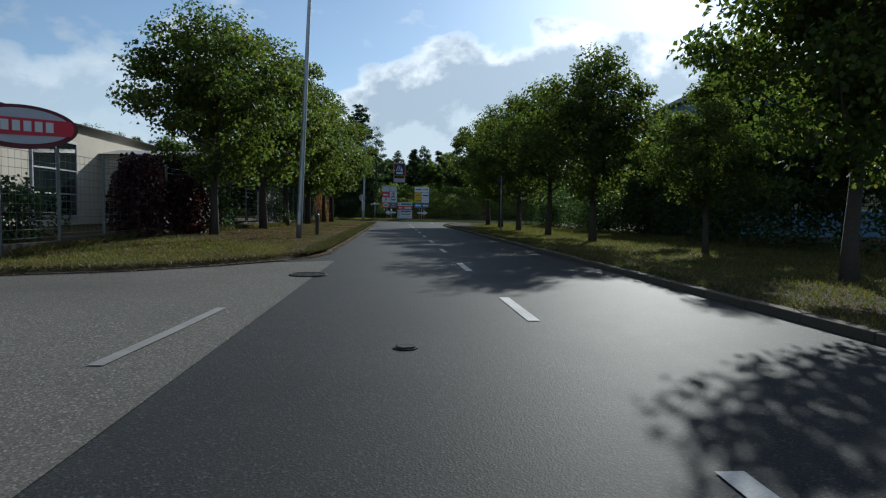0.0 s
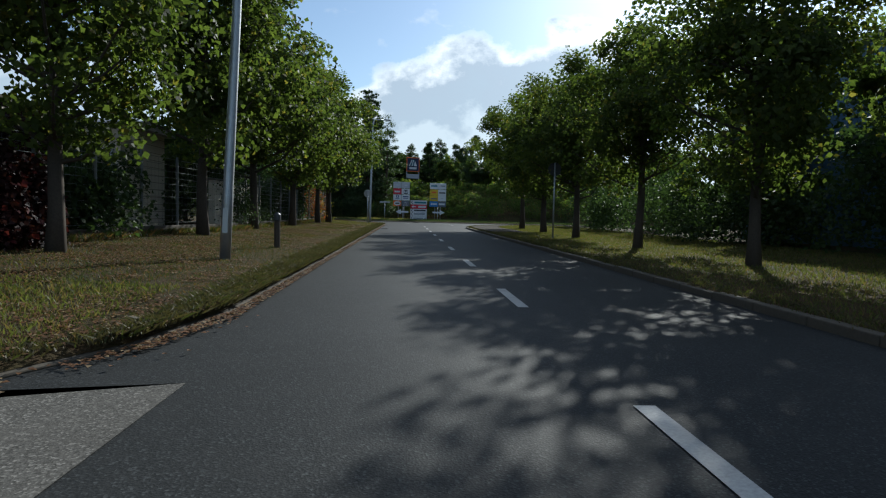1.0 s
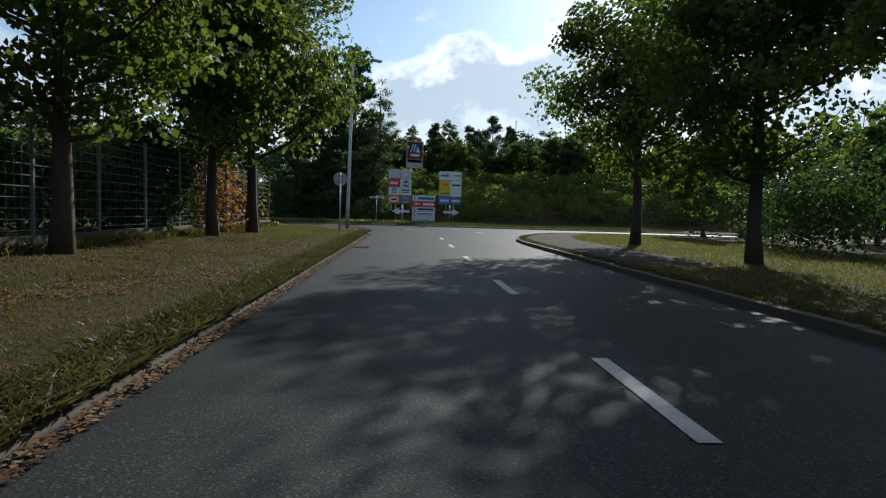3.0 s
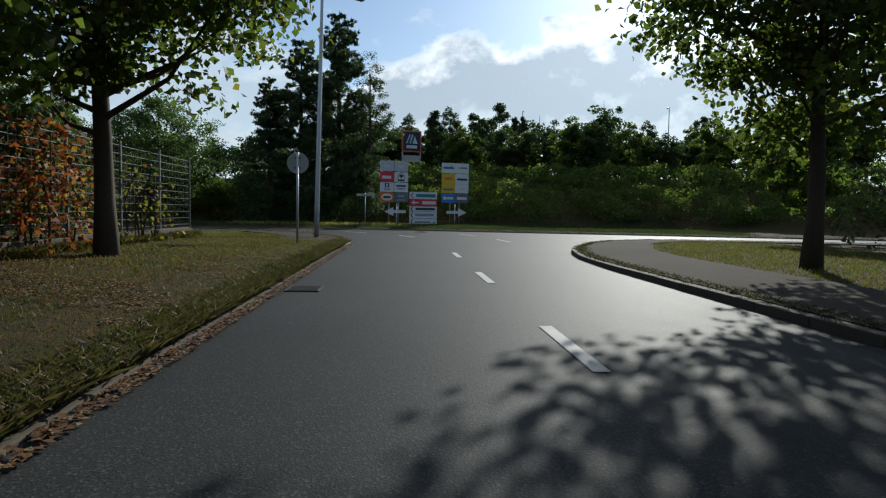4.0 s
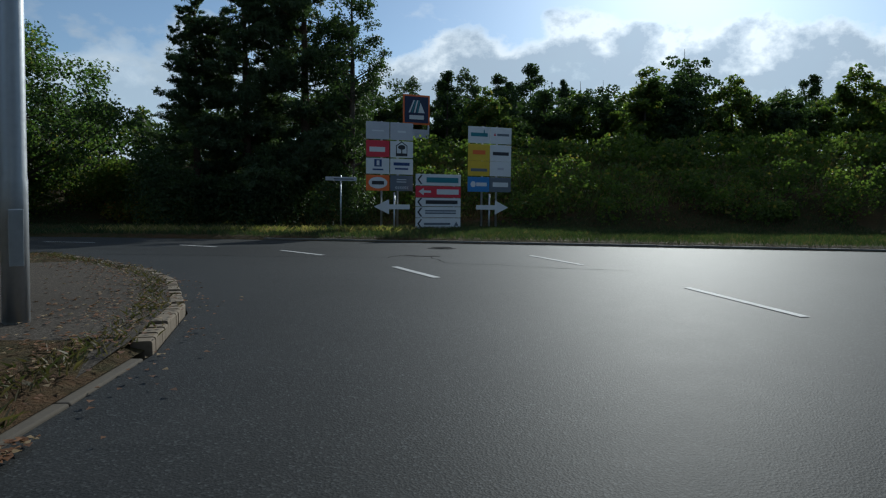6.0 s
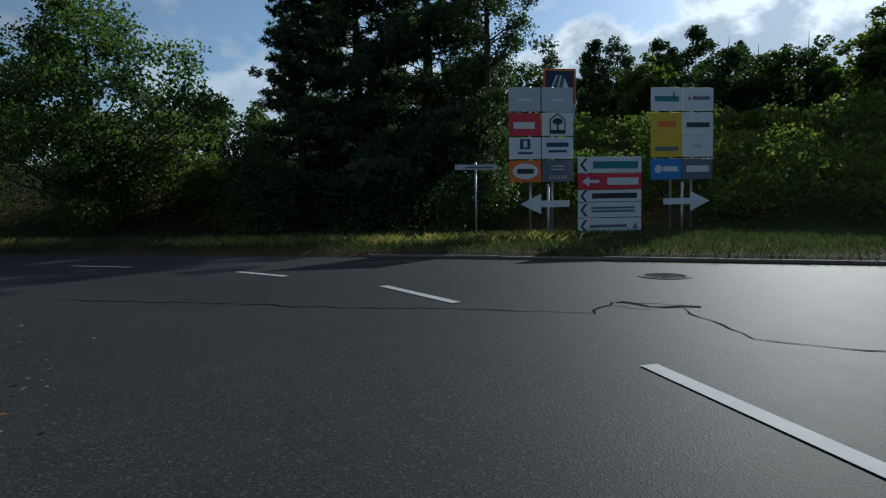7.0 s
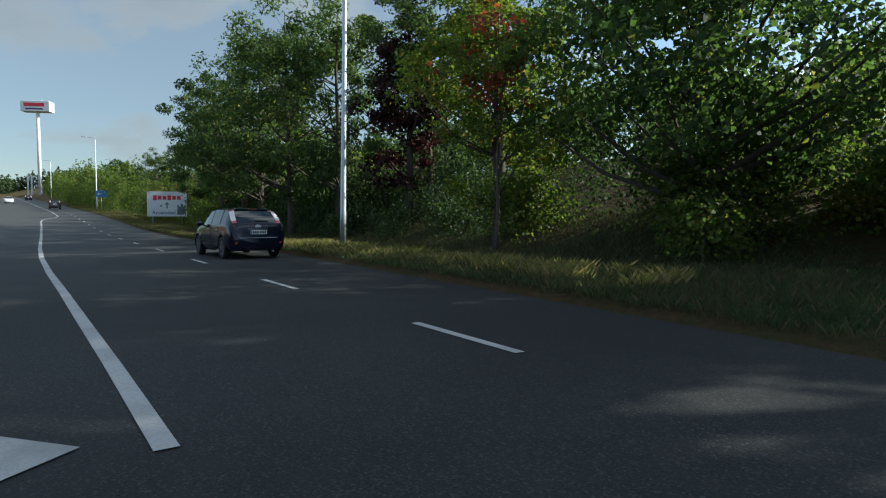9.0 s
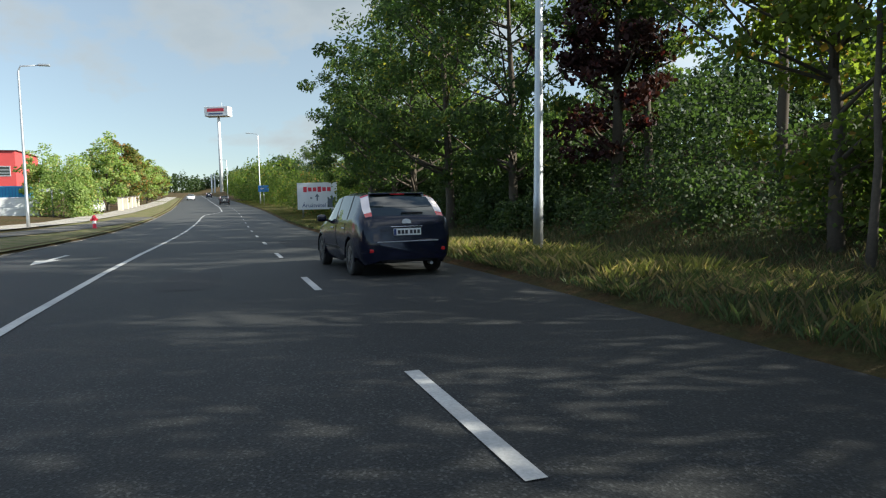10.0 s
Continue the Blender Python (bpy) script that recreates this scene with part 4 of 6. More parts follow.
bush_mass("red_creeper", [A(34.0, -4.3), A(35.4, -4.3)], .4, 2.1, 1100, .11, M_CREEPER, "orange and red creeper growing on the fence", 50, "creeper", kind="")
bush_mass("yellow_creeper", [A(37.8, -4.25), A(38.6, -4.25)], .5, 2.0, 170, .11, M_AUTUMN, "thin yellowing creeper on the fence", 79, "creeper", kind="")
bush_mass("dark_shrub", [A(7.3, -6.3), A(9.8, -6.4)], 1.7, 2.3, 8000, .13, M_DARKLEAF, "dark green shrub on the verge", 52, "shrub", kind="")
bush_mass("corner_shrub", [A(-1.6, -7.6), A(.2, -7.8)], 1.3, 1.5, 3200, .11, M_DARKLEAF, "small dark shrub behind the fence", 103, "shrub", kind="")
bush_mass("fence_shrub", [A(16.2, -8.0), A(20.5, -8.2)], 1.6, 2.4, 8000, .13, M_DARKLEAF, "dark green shrub behind the wire fence", 98, "shrub", kind="")
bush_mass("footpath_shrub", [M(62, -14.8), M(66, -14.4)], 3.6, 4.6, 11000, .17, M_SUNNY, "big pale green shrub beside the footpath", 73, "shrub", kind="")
bush_mass("distant_wood", [M(330, -60), M(400, -22), M(425, 6), M(400, 40), M(250, 110)], 8, 10, 34000, 1.1, M_DARKLEAF, "distant wooded skyline", 53, "wood")

# grass on the verges
blades("verge_grass", scatter(170000, 61, -8, 54, -5.2, -.05, A, .7), .05, M_GRASS, "short dry grass on the left verge", 61, .0055)
blades("entrance_grass", scatter(30000, 102, -7.5, 1.0, -7.5, -.8, A, .8), .07, M_SUNGRASS, "short green grass beside the side entrance", 102, .007)
blades("corner_grass", scatter(36000, 81, 33, 54, -7.0, -.1, A, .8), .06, M_SUNGRASS, "short green grass on the verge by the corner", 81, .006)
blades("right_verge_grass", scatter(150000, 62, -12, 46, 6.15, 15, A, 1.1), .07, M_SUNGRASS, "short sunlit green grass on the right verge", 62, .008)
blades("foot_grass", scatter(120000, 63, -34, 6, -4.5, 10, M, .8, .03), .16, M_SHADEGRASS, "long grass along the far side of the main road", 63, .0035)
blades("bank_grass", scatter(46000, 67, -48, -2, 10.5, 22, M), .55, M_DRYGRASS, "tall yellow-green grass on the bank", 67, .02, .3)
weeds = scatter(120000, 64, 6, 50, 2.5, 5.6, M, 1.1, .05)
weeds = weeds[np.array([noise.noise((x * .5, y * .5, 7)) for x, y in weeds]) > -.05]
blades("tall_weeds", weeds, .17, M_DRYGRASS, "tall yellow-green weeds along the road edge", 64, .0022, .5)
# placed where patches of sun belong; their colour carries the light
tufts = np.concatenate([scatter(5200, 105, .0, 5.0, 3.2, 5.2, M, 1.0, .05), scatter(5200, 106, 7.5, 16, 3.2, 5.2, M, 1.0, .05), scatter(6000, 107, -15, -4, 2.8, 5.2, M, 1.0, .05)])
tufts = tufts[np.array([noise.noise((x * .9, y * .9, 5)) + .5 * noise.noise((x * 2.7, y * 2.7, 2)) for x, y in tufts]) > -.04]
blades("yellow_weeds", tufts, .26, M_SUNWEED, "scattered tall yellow weeds in a sunlit tone on the far verge", 105, .0011, .45)
blades("far_verge_grass", scatter(50000, 100, 44, 130, 3.0, 7.5, M, 1.0, .05), .2, M_SUNGRASS, "green grass on the far verge of the main road", 100, .012)
blades("dry_stalks", scatter(26000, 83, -2, 46, 2.2, 8, M, 1.2, .05), .20, M_DRYWEED, "thin reddish dry stalks among the roadside grass", 83, .0022, .3)
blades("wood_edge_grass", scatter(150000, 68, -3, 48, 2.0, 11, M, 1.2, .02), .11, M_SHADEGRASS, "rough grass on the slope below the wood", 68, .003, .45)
blades("kerb_weeds", scatter(85000, 65, -3, 54, -.42, .10, A, 1.0, -.14), .085, M_DRYWEED, "dry weeds growing over the kerb edge", 65, .006, .8)
strewn = scatter(70000, 66, -4, 36, -6.6, -.05, A, .9)
strewn = strewn[np.array([noise.noise((x * .5, y * .5, 3)) + .5 * noise.noise((x * 1.7, y * 1.7, 9)) for x, y in strewn]) > .02]
lit = np.concatenate([strewn, scatter(2500, 82, 36, 52, -6.6, -.05, A, .9), scatter(26000, 69, -3, 50, -.40, .18, A, .8, -.2), scatter(1500, 70, 46, 56, -4.5, .1, A, 1.0, -.2)])


def edge_scatter(line, n, seed, d0, d1):
    """Places strewn along a line, from d0 to d1 metres out."""
    r_ = np.random.default_rng(seed)
    acc = np.cumsum([0] + [(b - a).length for a, b in zip(line, line[1:])])
    at_ = r_.uniform(0, acc[-1], n)
    k_ = np.clip(np.searchsorted(acc, at_) - 1, 0, len(line) - 2)
    out = []
    for a_, k, w in zip(at_, k_, r_.normal(0, 1, n)):
        d = (line[k + 1] - line[k]).normalized()
        q = line[k].lerp(line[k + 1], (a_ - acc[k]) / max(acc[k + 1] - acc[k], 1e-6)) + V2((-d.y, d.x)) * ((d0 + d1) / 2 + w * (d1 - d0) / 4)
        out.append((q.x, q.y))
    return np.array(out)


def stretch(line, a, b):
    """The part of a line between the points nearest to a and b."""
    i, j = (min(range(len(line)), key=lambda k: (line[k] - q).length) for q in (a, b))
    return line[i:j + 1]


apron_edge, corner_edge = stretch(KERB_W, A(-8.5, -25), A(0, 0)), stretch(KERB_W, A(44, 0), M(6, -7))
right_edge = stretch(KERB_E, V2((20, 55.8)), A(-14, 6))
lit = np.concatenate([lit, edge_scatter(apron_edge, 2200, 91, -.35, .5), edge_scatter(corner_edge, 3000, 92, -.25, 1.3)])
blades("fence_weeds", edge_scatter([A(-3.85, -5.8), A(6, -5.4), A(16.0, -4.5), A(29, -4.4), A(41.9, -4.35)], 15000, 104, -.42, -.05), .17, M_GRASS, "unmown grass and weeds along the foot of the fence", 104, .007, .5)
blades("edge_weeds", np.concatenate([edge_scatter(apron_edge, 7000, 94, .02, .35), edge_scatter(corner_edge, 5000, 95, .12, .5), edge_scatter(right_edge, 16000, 96, .1, .45)]), .06, M_DRYWEED, "dry weeds and grass along the kerb stones", 97, .006, .7)
lz = ground_z(lit)
rng = np.random.default_rng(9)
tagged(part("leaf_litter", leaf_mesh("leaf_litter", np.column_stack([lit, np.maximum(lz, .0) + .03]), np.tile([0, 0, 2.0], (len(lit), 1)), .045, M_LITTER, rng, 1, 2.5, .5), M_LITTER),
       "dry fallen leaves lying along the verge", "fallen leaves", kind="stuff")


# ---- kerbs ----
def kerb_run(name, pts, height, width, label, length=1.0, inner=1, mat=None, piece="kerb_stone"):
    """Kerb stones laid end to end along a line, each its own piece."""
    base = tagged(new(name), label, "kerb", kind="structure")
    bm = bmesh.new()
    box(bm, 1.0, width, height + .14, 0, 0, (height - .14) / 2, .012 if length > .5 else .02)
    me = finish(bm)
    me.materials.append(mat or M_CONCRETE)
    acc = [0.0]
    for a, b in zip(pts, pts[1:]):
        acc.append(acc[-1] + (b - a).length)
    n = int(acc[-1] / length)

    def at(d):
        for i in range(len(pts) - 1):
            if acc[i + 1] >= d:
                return pts[i].lerp(pts[i + 1], (d - acc[i]) / max(acc[i + 1] - acc[i], 1e-6))
        return pts[-1]
    r = random.Random(3)
    for k in range(n):
        a, b = at(k * length), at((k + 1) * length)
        d = b - a
        nrm = V2((-d.y, d.x)).normalized() * inner * width / 2
        o = part(piece, me, None, base)
        c = (a + b) / 2 + nrm
        o.matrix_basis = Matrix.Translation((c.x, c.y, rise(along(c.x, c.y)[0]) + r.uniform(-.012, .008) * (1 if length > .5 else 1.6))) @ Matrix.Rotation(math.atan2(d.y, d.x) + r.uniform(-.01, .01) / length, 4, "Z") @ Matrix.Diagonal((d.length - .012, 1, 1, 1))
    return base


# ---- markings ----
def stripe(pts, width, name="lane_mark", label="worn white lane line", z=.008, mat=None):
    bm = bmesh.new()
    pts = [V2(p) for p in pts]
    rows = []
    for i, p in enumerate(pts):
        d = (pts[min(i + 1, len(pts) - 1)] - pts[max(i - 1, 0)]).normalized()
        nn = V2((-d.y, d.x)) * width / 2
        zz_ = rise(along(p.x, p.y)[0]) + z
        rows.append((bm.verts.new((*(p + nn), zz_)), bm.verts.new((*(p - nn), zz_))))
    for (a, b), (c, d) in zip(rows, rows[1:]):
        bm.faces.new((b, a, c, d)[::-1])
    bm.normal_update()
    for f in bm.faces:
        if f.normal.z < 0:
            f.normal_flip()
    return tagged(part(name, bm, mat or M_PAINT), label, "road marking", kind="structure")


def dashes(line, first, length, period, count, width=.13):
    acc = [0.0]
    for a, b in zip(line, line[1:]):
        acc.append(acc[-1] + (b - a).length)

    def at(d):
        for i in range(len(line) - 1):
            if acc[i + 1] >= d:
                return line[i].lerp(line[i + 1], (d - acc[i]) / max(acc[i + 1] - acc[i], 1e-6))
        return line[-1]
    for k in range(count):
        d0 = first + k * period
        if d0 + length > acc[-1]:
            break
        stripe([at(d0 + length * j / 4) for j in range(5)], width)


# ---- street furniture ----
def street_lamp(x, y, height, label, arm=1.1, turn=0.0, radius=.085, head=True, lean=(0, 0)):
    root = thing("street_lamp", Matrix.Translation((x, y, gz(x, y) - .05)) @ Matrix.Rotation(radians(lean[0]), 4, Vector((*lean[1], 0)) if lean[0] else "X") @ Matrix.Rotation(turn, 4, "Z"), label, "street lamp", "street lamps")
    bm = bmesh.new()
    tube(bm, [(0, 0, 0), (0, 0, 1.2), (0, 0, 1.25), (0, 0, height - .4), (.12, 0, height - .1), (arm, 0, height)], [radius * 1.16, radius * 1.12, radius * 1.06, radius * .70, radius * .52, radius * .42], 12)
    part("pole", bm, M_STEEL, root, smooth=True)
    bm = bmesh.new()
    box(bm, .10, .012, .45, 0, -radius * 1.13, .75, .004)
    part("service_door", bm, M_STEEL, root)
    if head:
        bm = bmesh.new()
        vs = box(bm, .62, .24, .12, arm + .28, 0, height + .02, .03)
        part("lamp_head", bm, M_STEEL, root, "grey lamp housing")
    return root


def cell(parent, x0, x1, z0, z1, mat, y=-.03, name="panel", label=""):
    bm = bmesh.new()
    box(bm, x1 - x0, .03, z1 - z0, (x0 + x1) / 2, y, (z0 + z1) / 2, .006)
    return part(name, bm, mat, parent, label)


def bar(parent, x, z, w, h, mat, y=-.048, name="bar"):
    bm = bmesh.new()
    box(bm, w, .006, h, x, y, z)
    return part(name, bm, mat, parent)


def shape(parent, outline, mat, y=-.05, name="emblem", thick=.006):
    """A flat plate cut to an outline in x and z, facing -y."""
    bm = bmesh.new()
    lo = [bm.verts.new((x, y, z)) for x, z in outline]
    hi = [bm.verts.new((x, y + thick, z)) for x, z in outline]
    n = len(outline)
    for i in range(n):
        bm.faces.new((lo[i], lo[(i + 1) % n], hi[(i + 1) % n], hi[i]))
    bm.faces.new(lo)
    bm.faces.new(hi[::-1])
    bmesh.ops.recalc_face_normals(bm, faces=bm.faces[:])
    bmesh.ops.triangulate(bm, faces=bm.faces[:], ngon_method="EAR_CLIP")
    return part(name, bm, mat, parent)


def ellipse(cx, cz, rx, rz, n=28):
    return [(cx + rx * math.cos(i * math.tau / n), cz + rz * math.sin(i * math.tau / n)) for i in range(n)]


def posts(parent, xs, h, r=.045, y=.05):
    for x in xs:
        bm = bmesh.new()
        tube(bm, [(x, y, -.4), (x, y, h)], [r, r], 10)
        part("post", bm, M_STEEL, parent, smooth=True)


def at_ground(x, y, turn=0.0, z=None):
    return Matrix.Translation((x, y, gz(x, y) if z is None else z)) @ Matrix.Rotation(turn, 4, "Z")


def arrow(parent, x, z, w, h, way, mat=None, y=-.05):
    a, b = w / 2 * way, h / 2
    pts = [(x + a, z), (x + a - way * w * .42, z + b), (x + a - way * w * .42, z + b * .32), (x - a, z + b * .32), (x - a, z - b * .32), (x + a - way * w * .42, z - b * .32), (x + a - way * w * .42, z - b)]
    return shape(parent, pts, mat or M_WHITE, y, "arrow")



east_line = stretch(KERB_E, V2((20, 55.8)), A(-30, 6))
far_line = stretch(KERB_F, V2((1.0, 75.5)), V2((30, 58.4)))
kerb_run("kerb_left", stretch(KERB_W, A(-7.2, -9), A(45.2, 0)), .022, .11, "weathered concrete kerb half overgrown with grass", mat=M_KERB_OLD)
kerb_run("kerb_west", stretch(KERB_W, M(3, -7), M(110, -7)), .022, .11, "weathered concrete kerb along the main road")
corner = stretch(KERB_W, A(45.2, 0), M(3, -7))
inset = []
for i_, p_ in enumerate(corner):
    d_ = (corner[min(i_ + 1, len(corner) - 1)] - corner[max(i_ - 1, 0)]).normalized()
    inset.append(p_ + V2((-d_.y, d_.x)) * .02)
kerb_run("cobble_edge", inset, .105, .15, "row of worn brown cobbles along the corner", .14, mat=M_COBBLE, piece="cobble")
kerb_run("kerb_right", east_line, .10, .16, "weathered mossy concrete kerb stones round the corner", mat=M_KERB_OLD)
kerb_run("kerb_far", far_line, .07, .12, "low concrete kerb along the main road")

# lane lines
street_mid = [A(s, 3.2) for s in range(-30, 46, 2)]
stripe([A(-9.4, -.13), A(-10.8, -.2), A(-12.0, -.28)], .11, label="faded white edge line", z=.014, mat=M_PAINT_OLD)
dashes(street_mid, 3.48, 1.75, 5.44, 13)
for a_, b_ in (((2.27, 64.3), (2.1, 66.15)), ((1.27, 69.1), (.53, 70.8)), ((-.97, 72.46), (-1.9, 73.45)), ((-4.2, 75.05), (-5.6, 75.8))):
    mid_ = (V2(a_) + V2(b_)) / 2
    stripe([V2(a_), mid_, V2(b_)], .13)
stripe([M(-1.7, 0), M(-.8, 0), M(0, 0)], .10)
dashes([M(p, 0) for p in np.arange(3.6, 400, 3)], 0, 1.75, 6.2, 60, .10)
stripe([M(-2.4, -2.78), M(-.3, -2.84), M(2, -2.92), M(5, -3.02), M(9, -3.17), M(14, -3.30), M(20, -3.36), M(26, -3.36)] + [M(p, -3.35) for p in range(32, 62, 3)] + [M(64, -3.2), M(67, -2.7), M(70, -1.9), M(74, -1.5), M(90, -1.4), M(120, -1.4), M(180, -1.4), M(300, -1.4)], .12, label="solid white centre line")
dashes([V2((4.7, 59.8)), V2((5.6, 64)), V2((5.8, 68.2))], .2, 2.3, 5.7, 2, .11)


def road_arrow(p0, v0, length, label):
    bm = bmesh.new()
    pts = [(0, .07), (length * .55, .07), (length * .55, .28), (length, 0), (length * .55, -.28), (length * .55, -.07), (0, -.07)]
    q = [M(p0 - x, v0 + y) for x, y in pts]
    bm.faces.new([bm.verts.new((w.x, w.y, rise(p0) + .008)) for w in q])
    bmesh.ops.triangulate(bm, faces=bm.faces[:], ngon_method="EAR_CLIP")
    bm.normal_update()
    for f in bm.faces:
        if f.normal.z < 0:
            f.normal_flip()
    tagged(part("road_arrow", bm, M_PAINT), label, "road marking", kind="structure")


road_arrow(20.5, -5.25, 3.4, "worn white arrow painted on the road")
stripe([V2((-9.25, 73.62)), V2((-8.6, 73.9))], .42, "block_mark", "short worn white block painted on the road")


# ---- wear of the road: cracks, holes, lids ----
def crack(pts, width, seed, name="road_crack", label="jagged dark crack in the asphalt"):
    r = random.Random(seed)
    line = []
    pts = [V2(p) for p in pts]
    for a, b in zip(pts, pts[1:]):
        n = max(2, int((b - a).length / .16))
        d = (b - a).normalized()
        for k in range(n):
            line.append(a.lerp(b, k / n) + V2((-d.y, d.x)) * r.uniform(-.045, .045))
    line.append(pts[-1])
    bm = bmesh.new()
    rows = []
    for i, p in enumerate(line):
        d = (line[min(i + 1, len(line) - 1)] - line[max(i - 1, 0)]).normalized()
        w = width * r.uniform(.35, 1.3) / 2
        nn = V2((-d.y, d.x)) * w
        rows.append((bm.verts.new((*(p + nn), .005)), bm.verts.new((*(p - nn), .005))))
    for (a, b), (c, d) in zip(rows, rows[1:]):
        bm.faces.new((a, c, d, b))
    bm.normal_update()
    for f in bm.faces:
        if f.normal.z < 0:
            f.normal_flip()
    return tagged(part(name, bm, M_CRACK), label, "crack", kind="structure")


M_CRACK = worn("crack_filler", (.006, .006, .006), .95, 0, 30, .3, .02, .0)
M_PATCH = material("patched_asphalt", asphalt_shader((.030, .030, .031), (.045, .044, .042)))
crack([(-3.6, 70.6), (-1.71, 69.89), (-.04, 69.11), (1.22, 68.74), (2.48, 68.1), (2.95, 68.71), (3.5, 68.35), (3.36, 67.68), (3.3, 66.75), (3.53, 66.41), (4.08, 66.05), (4.36, 65.67), (4.82, 65.2), (5.9, 64.4)], .028, 1)
crack([(3.0, 68.7), (3.2, 68.35), (3.7, 68.2)], .12, 2)


def patch(cx, cy, w, h, turn, seed):
    r = random.Random(seed)
    bm = bmesh.new()
    out = []
    for i in range(22):
        a = i * math.tau / 22
        k = 1 / max(abs(math.cos(a)), abs(math.sin(a))) ** .8
        x, y = math.cos(a) * w / 2 * k * r.uniform(.93, 1.05), math.sin(a) * h / 2 * k * r.uniform(.93, 1.05)
        out.append(bm.verts.new((cx + x * math.cos(turn) - y * math.sin(turn), cy + x * math.sin(turn) + y * math.cos(turn), .0035)))
    bm.faces.new(out)
    bm.normal_update()
    tagged(part("asphalt_patch", bm, M_PATCH), "darker mended patch in the asphalt", "road patch", kind="structure")


patch(3.3, 68.5, .75, .5, .5, 1)
patch(*M(12, -1.7), 2.6, .9, radians(163), 4)
patch(*M(22, 1.2), 5.0, 1.5, radians(163), 5)


def lid(x, y, r, label):
    m = thing("manhole_cover", Matrix.Translation((x, y, .0)), label, "manhole cover")
    bm = bmesh.new()
    disc(bm, r * 1.18, .03, 32, Matrix.Translation((0, 0, -.004)))
    part("ring", bm, M_PATCH, m)
    bm = bmesh.new()
    disc(bm, r, .03, 32, Matrix.Translation((0, 0, .003)))
    part("cover", bm, M_IRON, m)
    for i in range(-3, 4):
        bm = bmesh.new()
        w = math.sqrt(max(r * r * .1, r * r - (i * r / 4) ** 2)) * 1.7
        box(bm, w, .018, .008, 0, i * r / 4, .020)
        part("rib", bm, M_IRON, m)


lid(4.65, 70.75, .32, "round cast-iron manhole cover in the junction")
lid(-15.4, 5.1, .085, "small round iron valve cap in the lane")
lid(*M(2.0, -4.9), .3, "round cast-iron manhole cover in the main road")


def grate(x, y, turn):
    m = thing("drain_grate", Matrix.Translation((x, y, 0)) @ Matrix.Rotation(turn, 4, "Z"), "cast-iron drain grate at the road edge", "drain grate", "drain grates")
    bm = bmesh.new()
    box(bm, .62, .46, .012, 0, 0, .0)
    part("pit", bm, M_CRACK, m)
    for i in range(9):
        bm = bmesh.new()
        box(bm, .03, .42, .02, -.26 + i * .065, 0, .008, .003)
        part("slat", bm, M_IRON, m)
    for s_ in (1, -1):
        bm = bmesh.new()
        box(bm, .62, .03, .022, 0, s_ * .22, .008, .003)
        part("frame_bar", bm, M_IRON, m)


rg = thing("round_drain_grate", Matrix.Translation((-15.3, 11.0, .004)) @ Matrix.Rotation(radians(74), 4, "Z"), "round cast-iron drain grate set in the side entrance", "drain grate", "drain grates")
bm = bmesh.new()
disc(bm, .30, .012, 32)
part("pit", bm, M_CRACK, rg)
bm = bmesh.new()
tube(bm, [(.30 * math.cos(i * math.tau / 32), .30 * math.sin(i * math.tau / 32), .008) for i in range(33)], [.022] * 33, 6, False)
part("ring", bm, M_IRON, rg)
for i in range(-4, 5):
    half = math.sqrt(.285 ** 2 - (i * .064) ** 2)
    bm = bmesh.new()
    box(bm, .026, half * 2, .02, i * .064, 0, .010, .003)
    part("slat", bm, M_IRON, rg)
for i in (-1, 0, 1):
    half = math.sqrt(.285 ** 2 - (i * .14) ** 2)
    bm = bmesh.new()
    box(bm, half * 2, .026, .018, 0, i * .14, .0095, .003)
    part("cross_bar", bm, M_IRON, rg)
grate(*A(32.4, .42), radians(74))

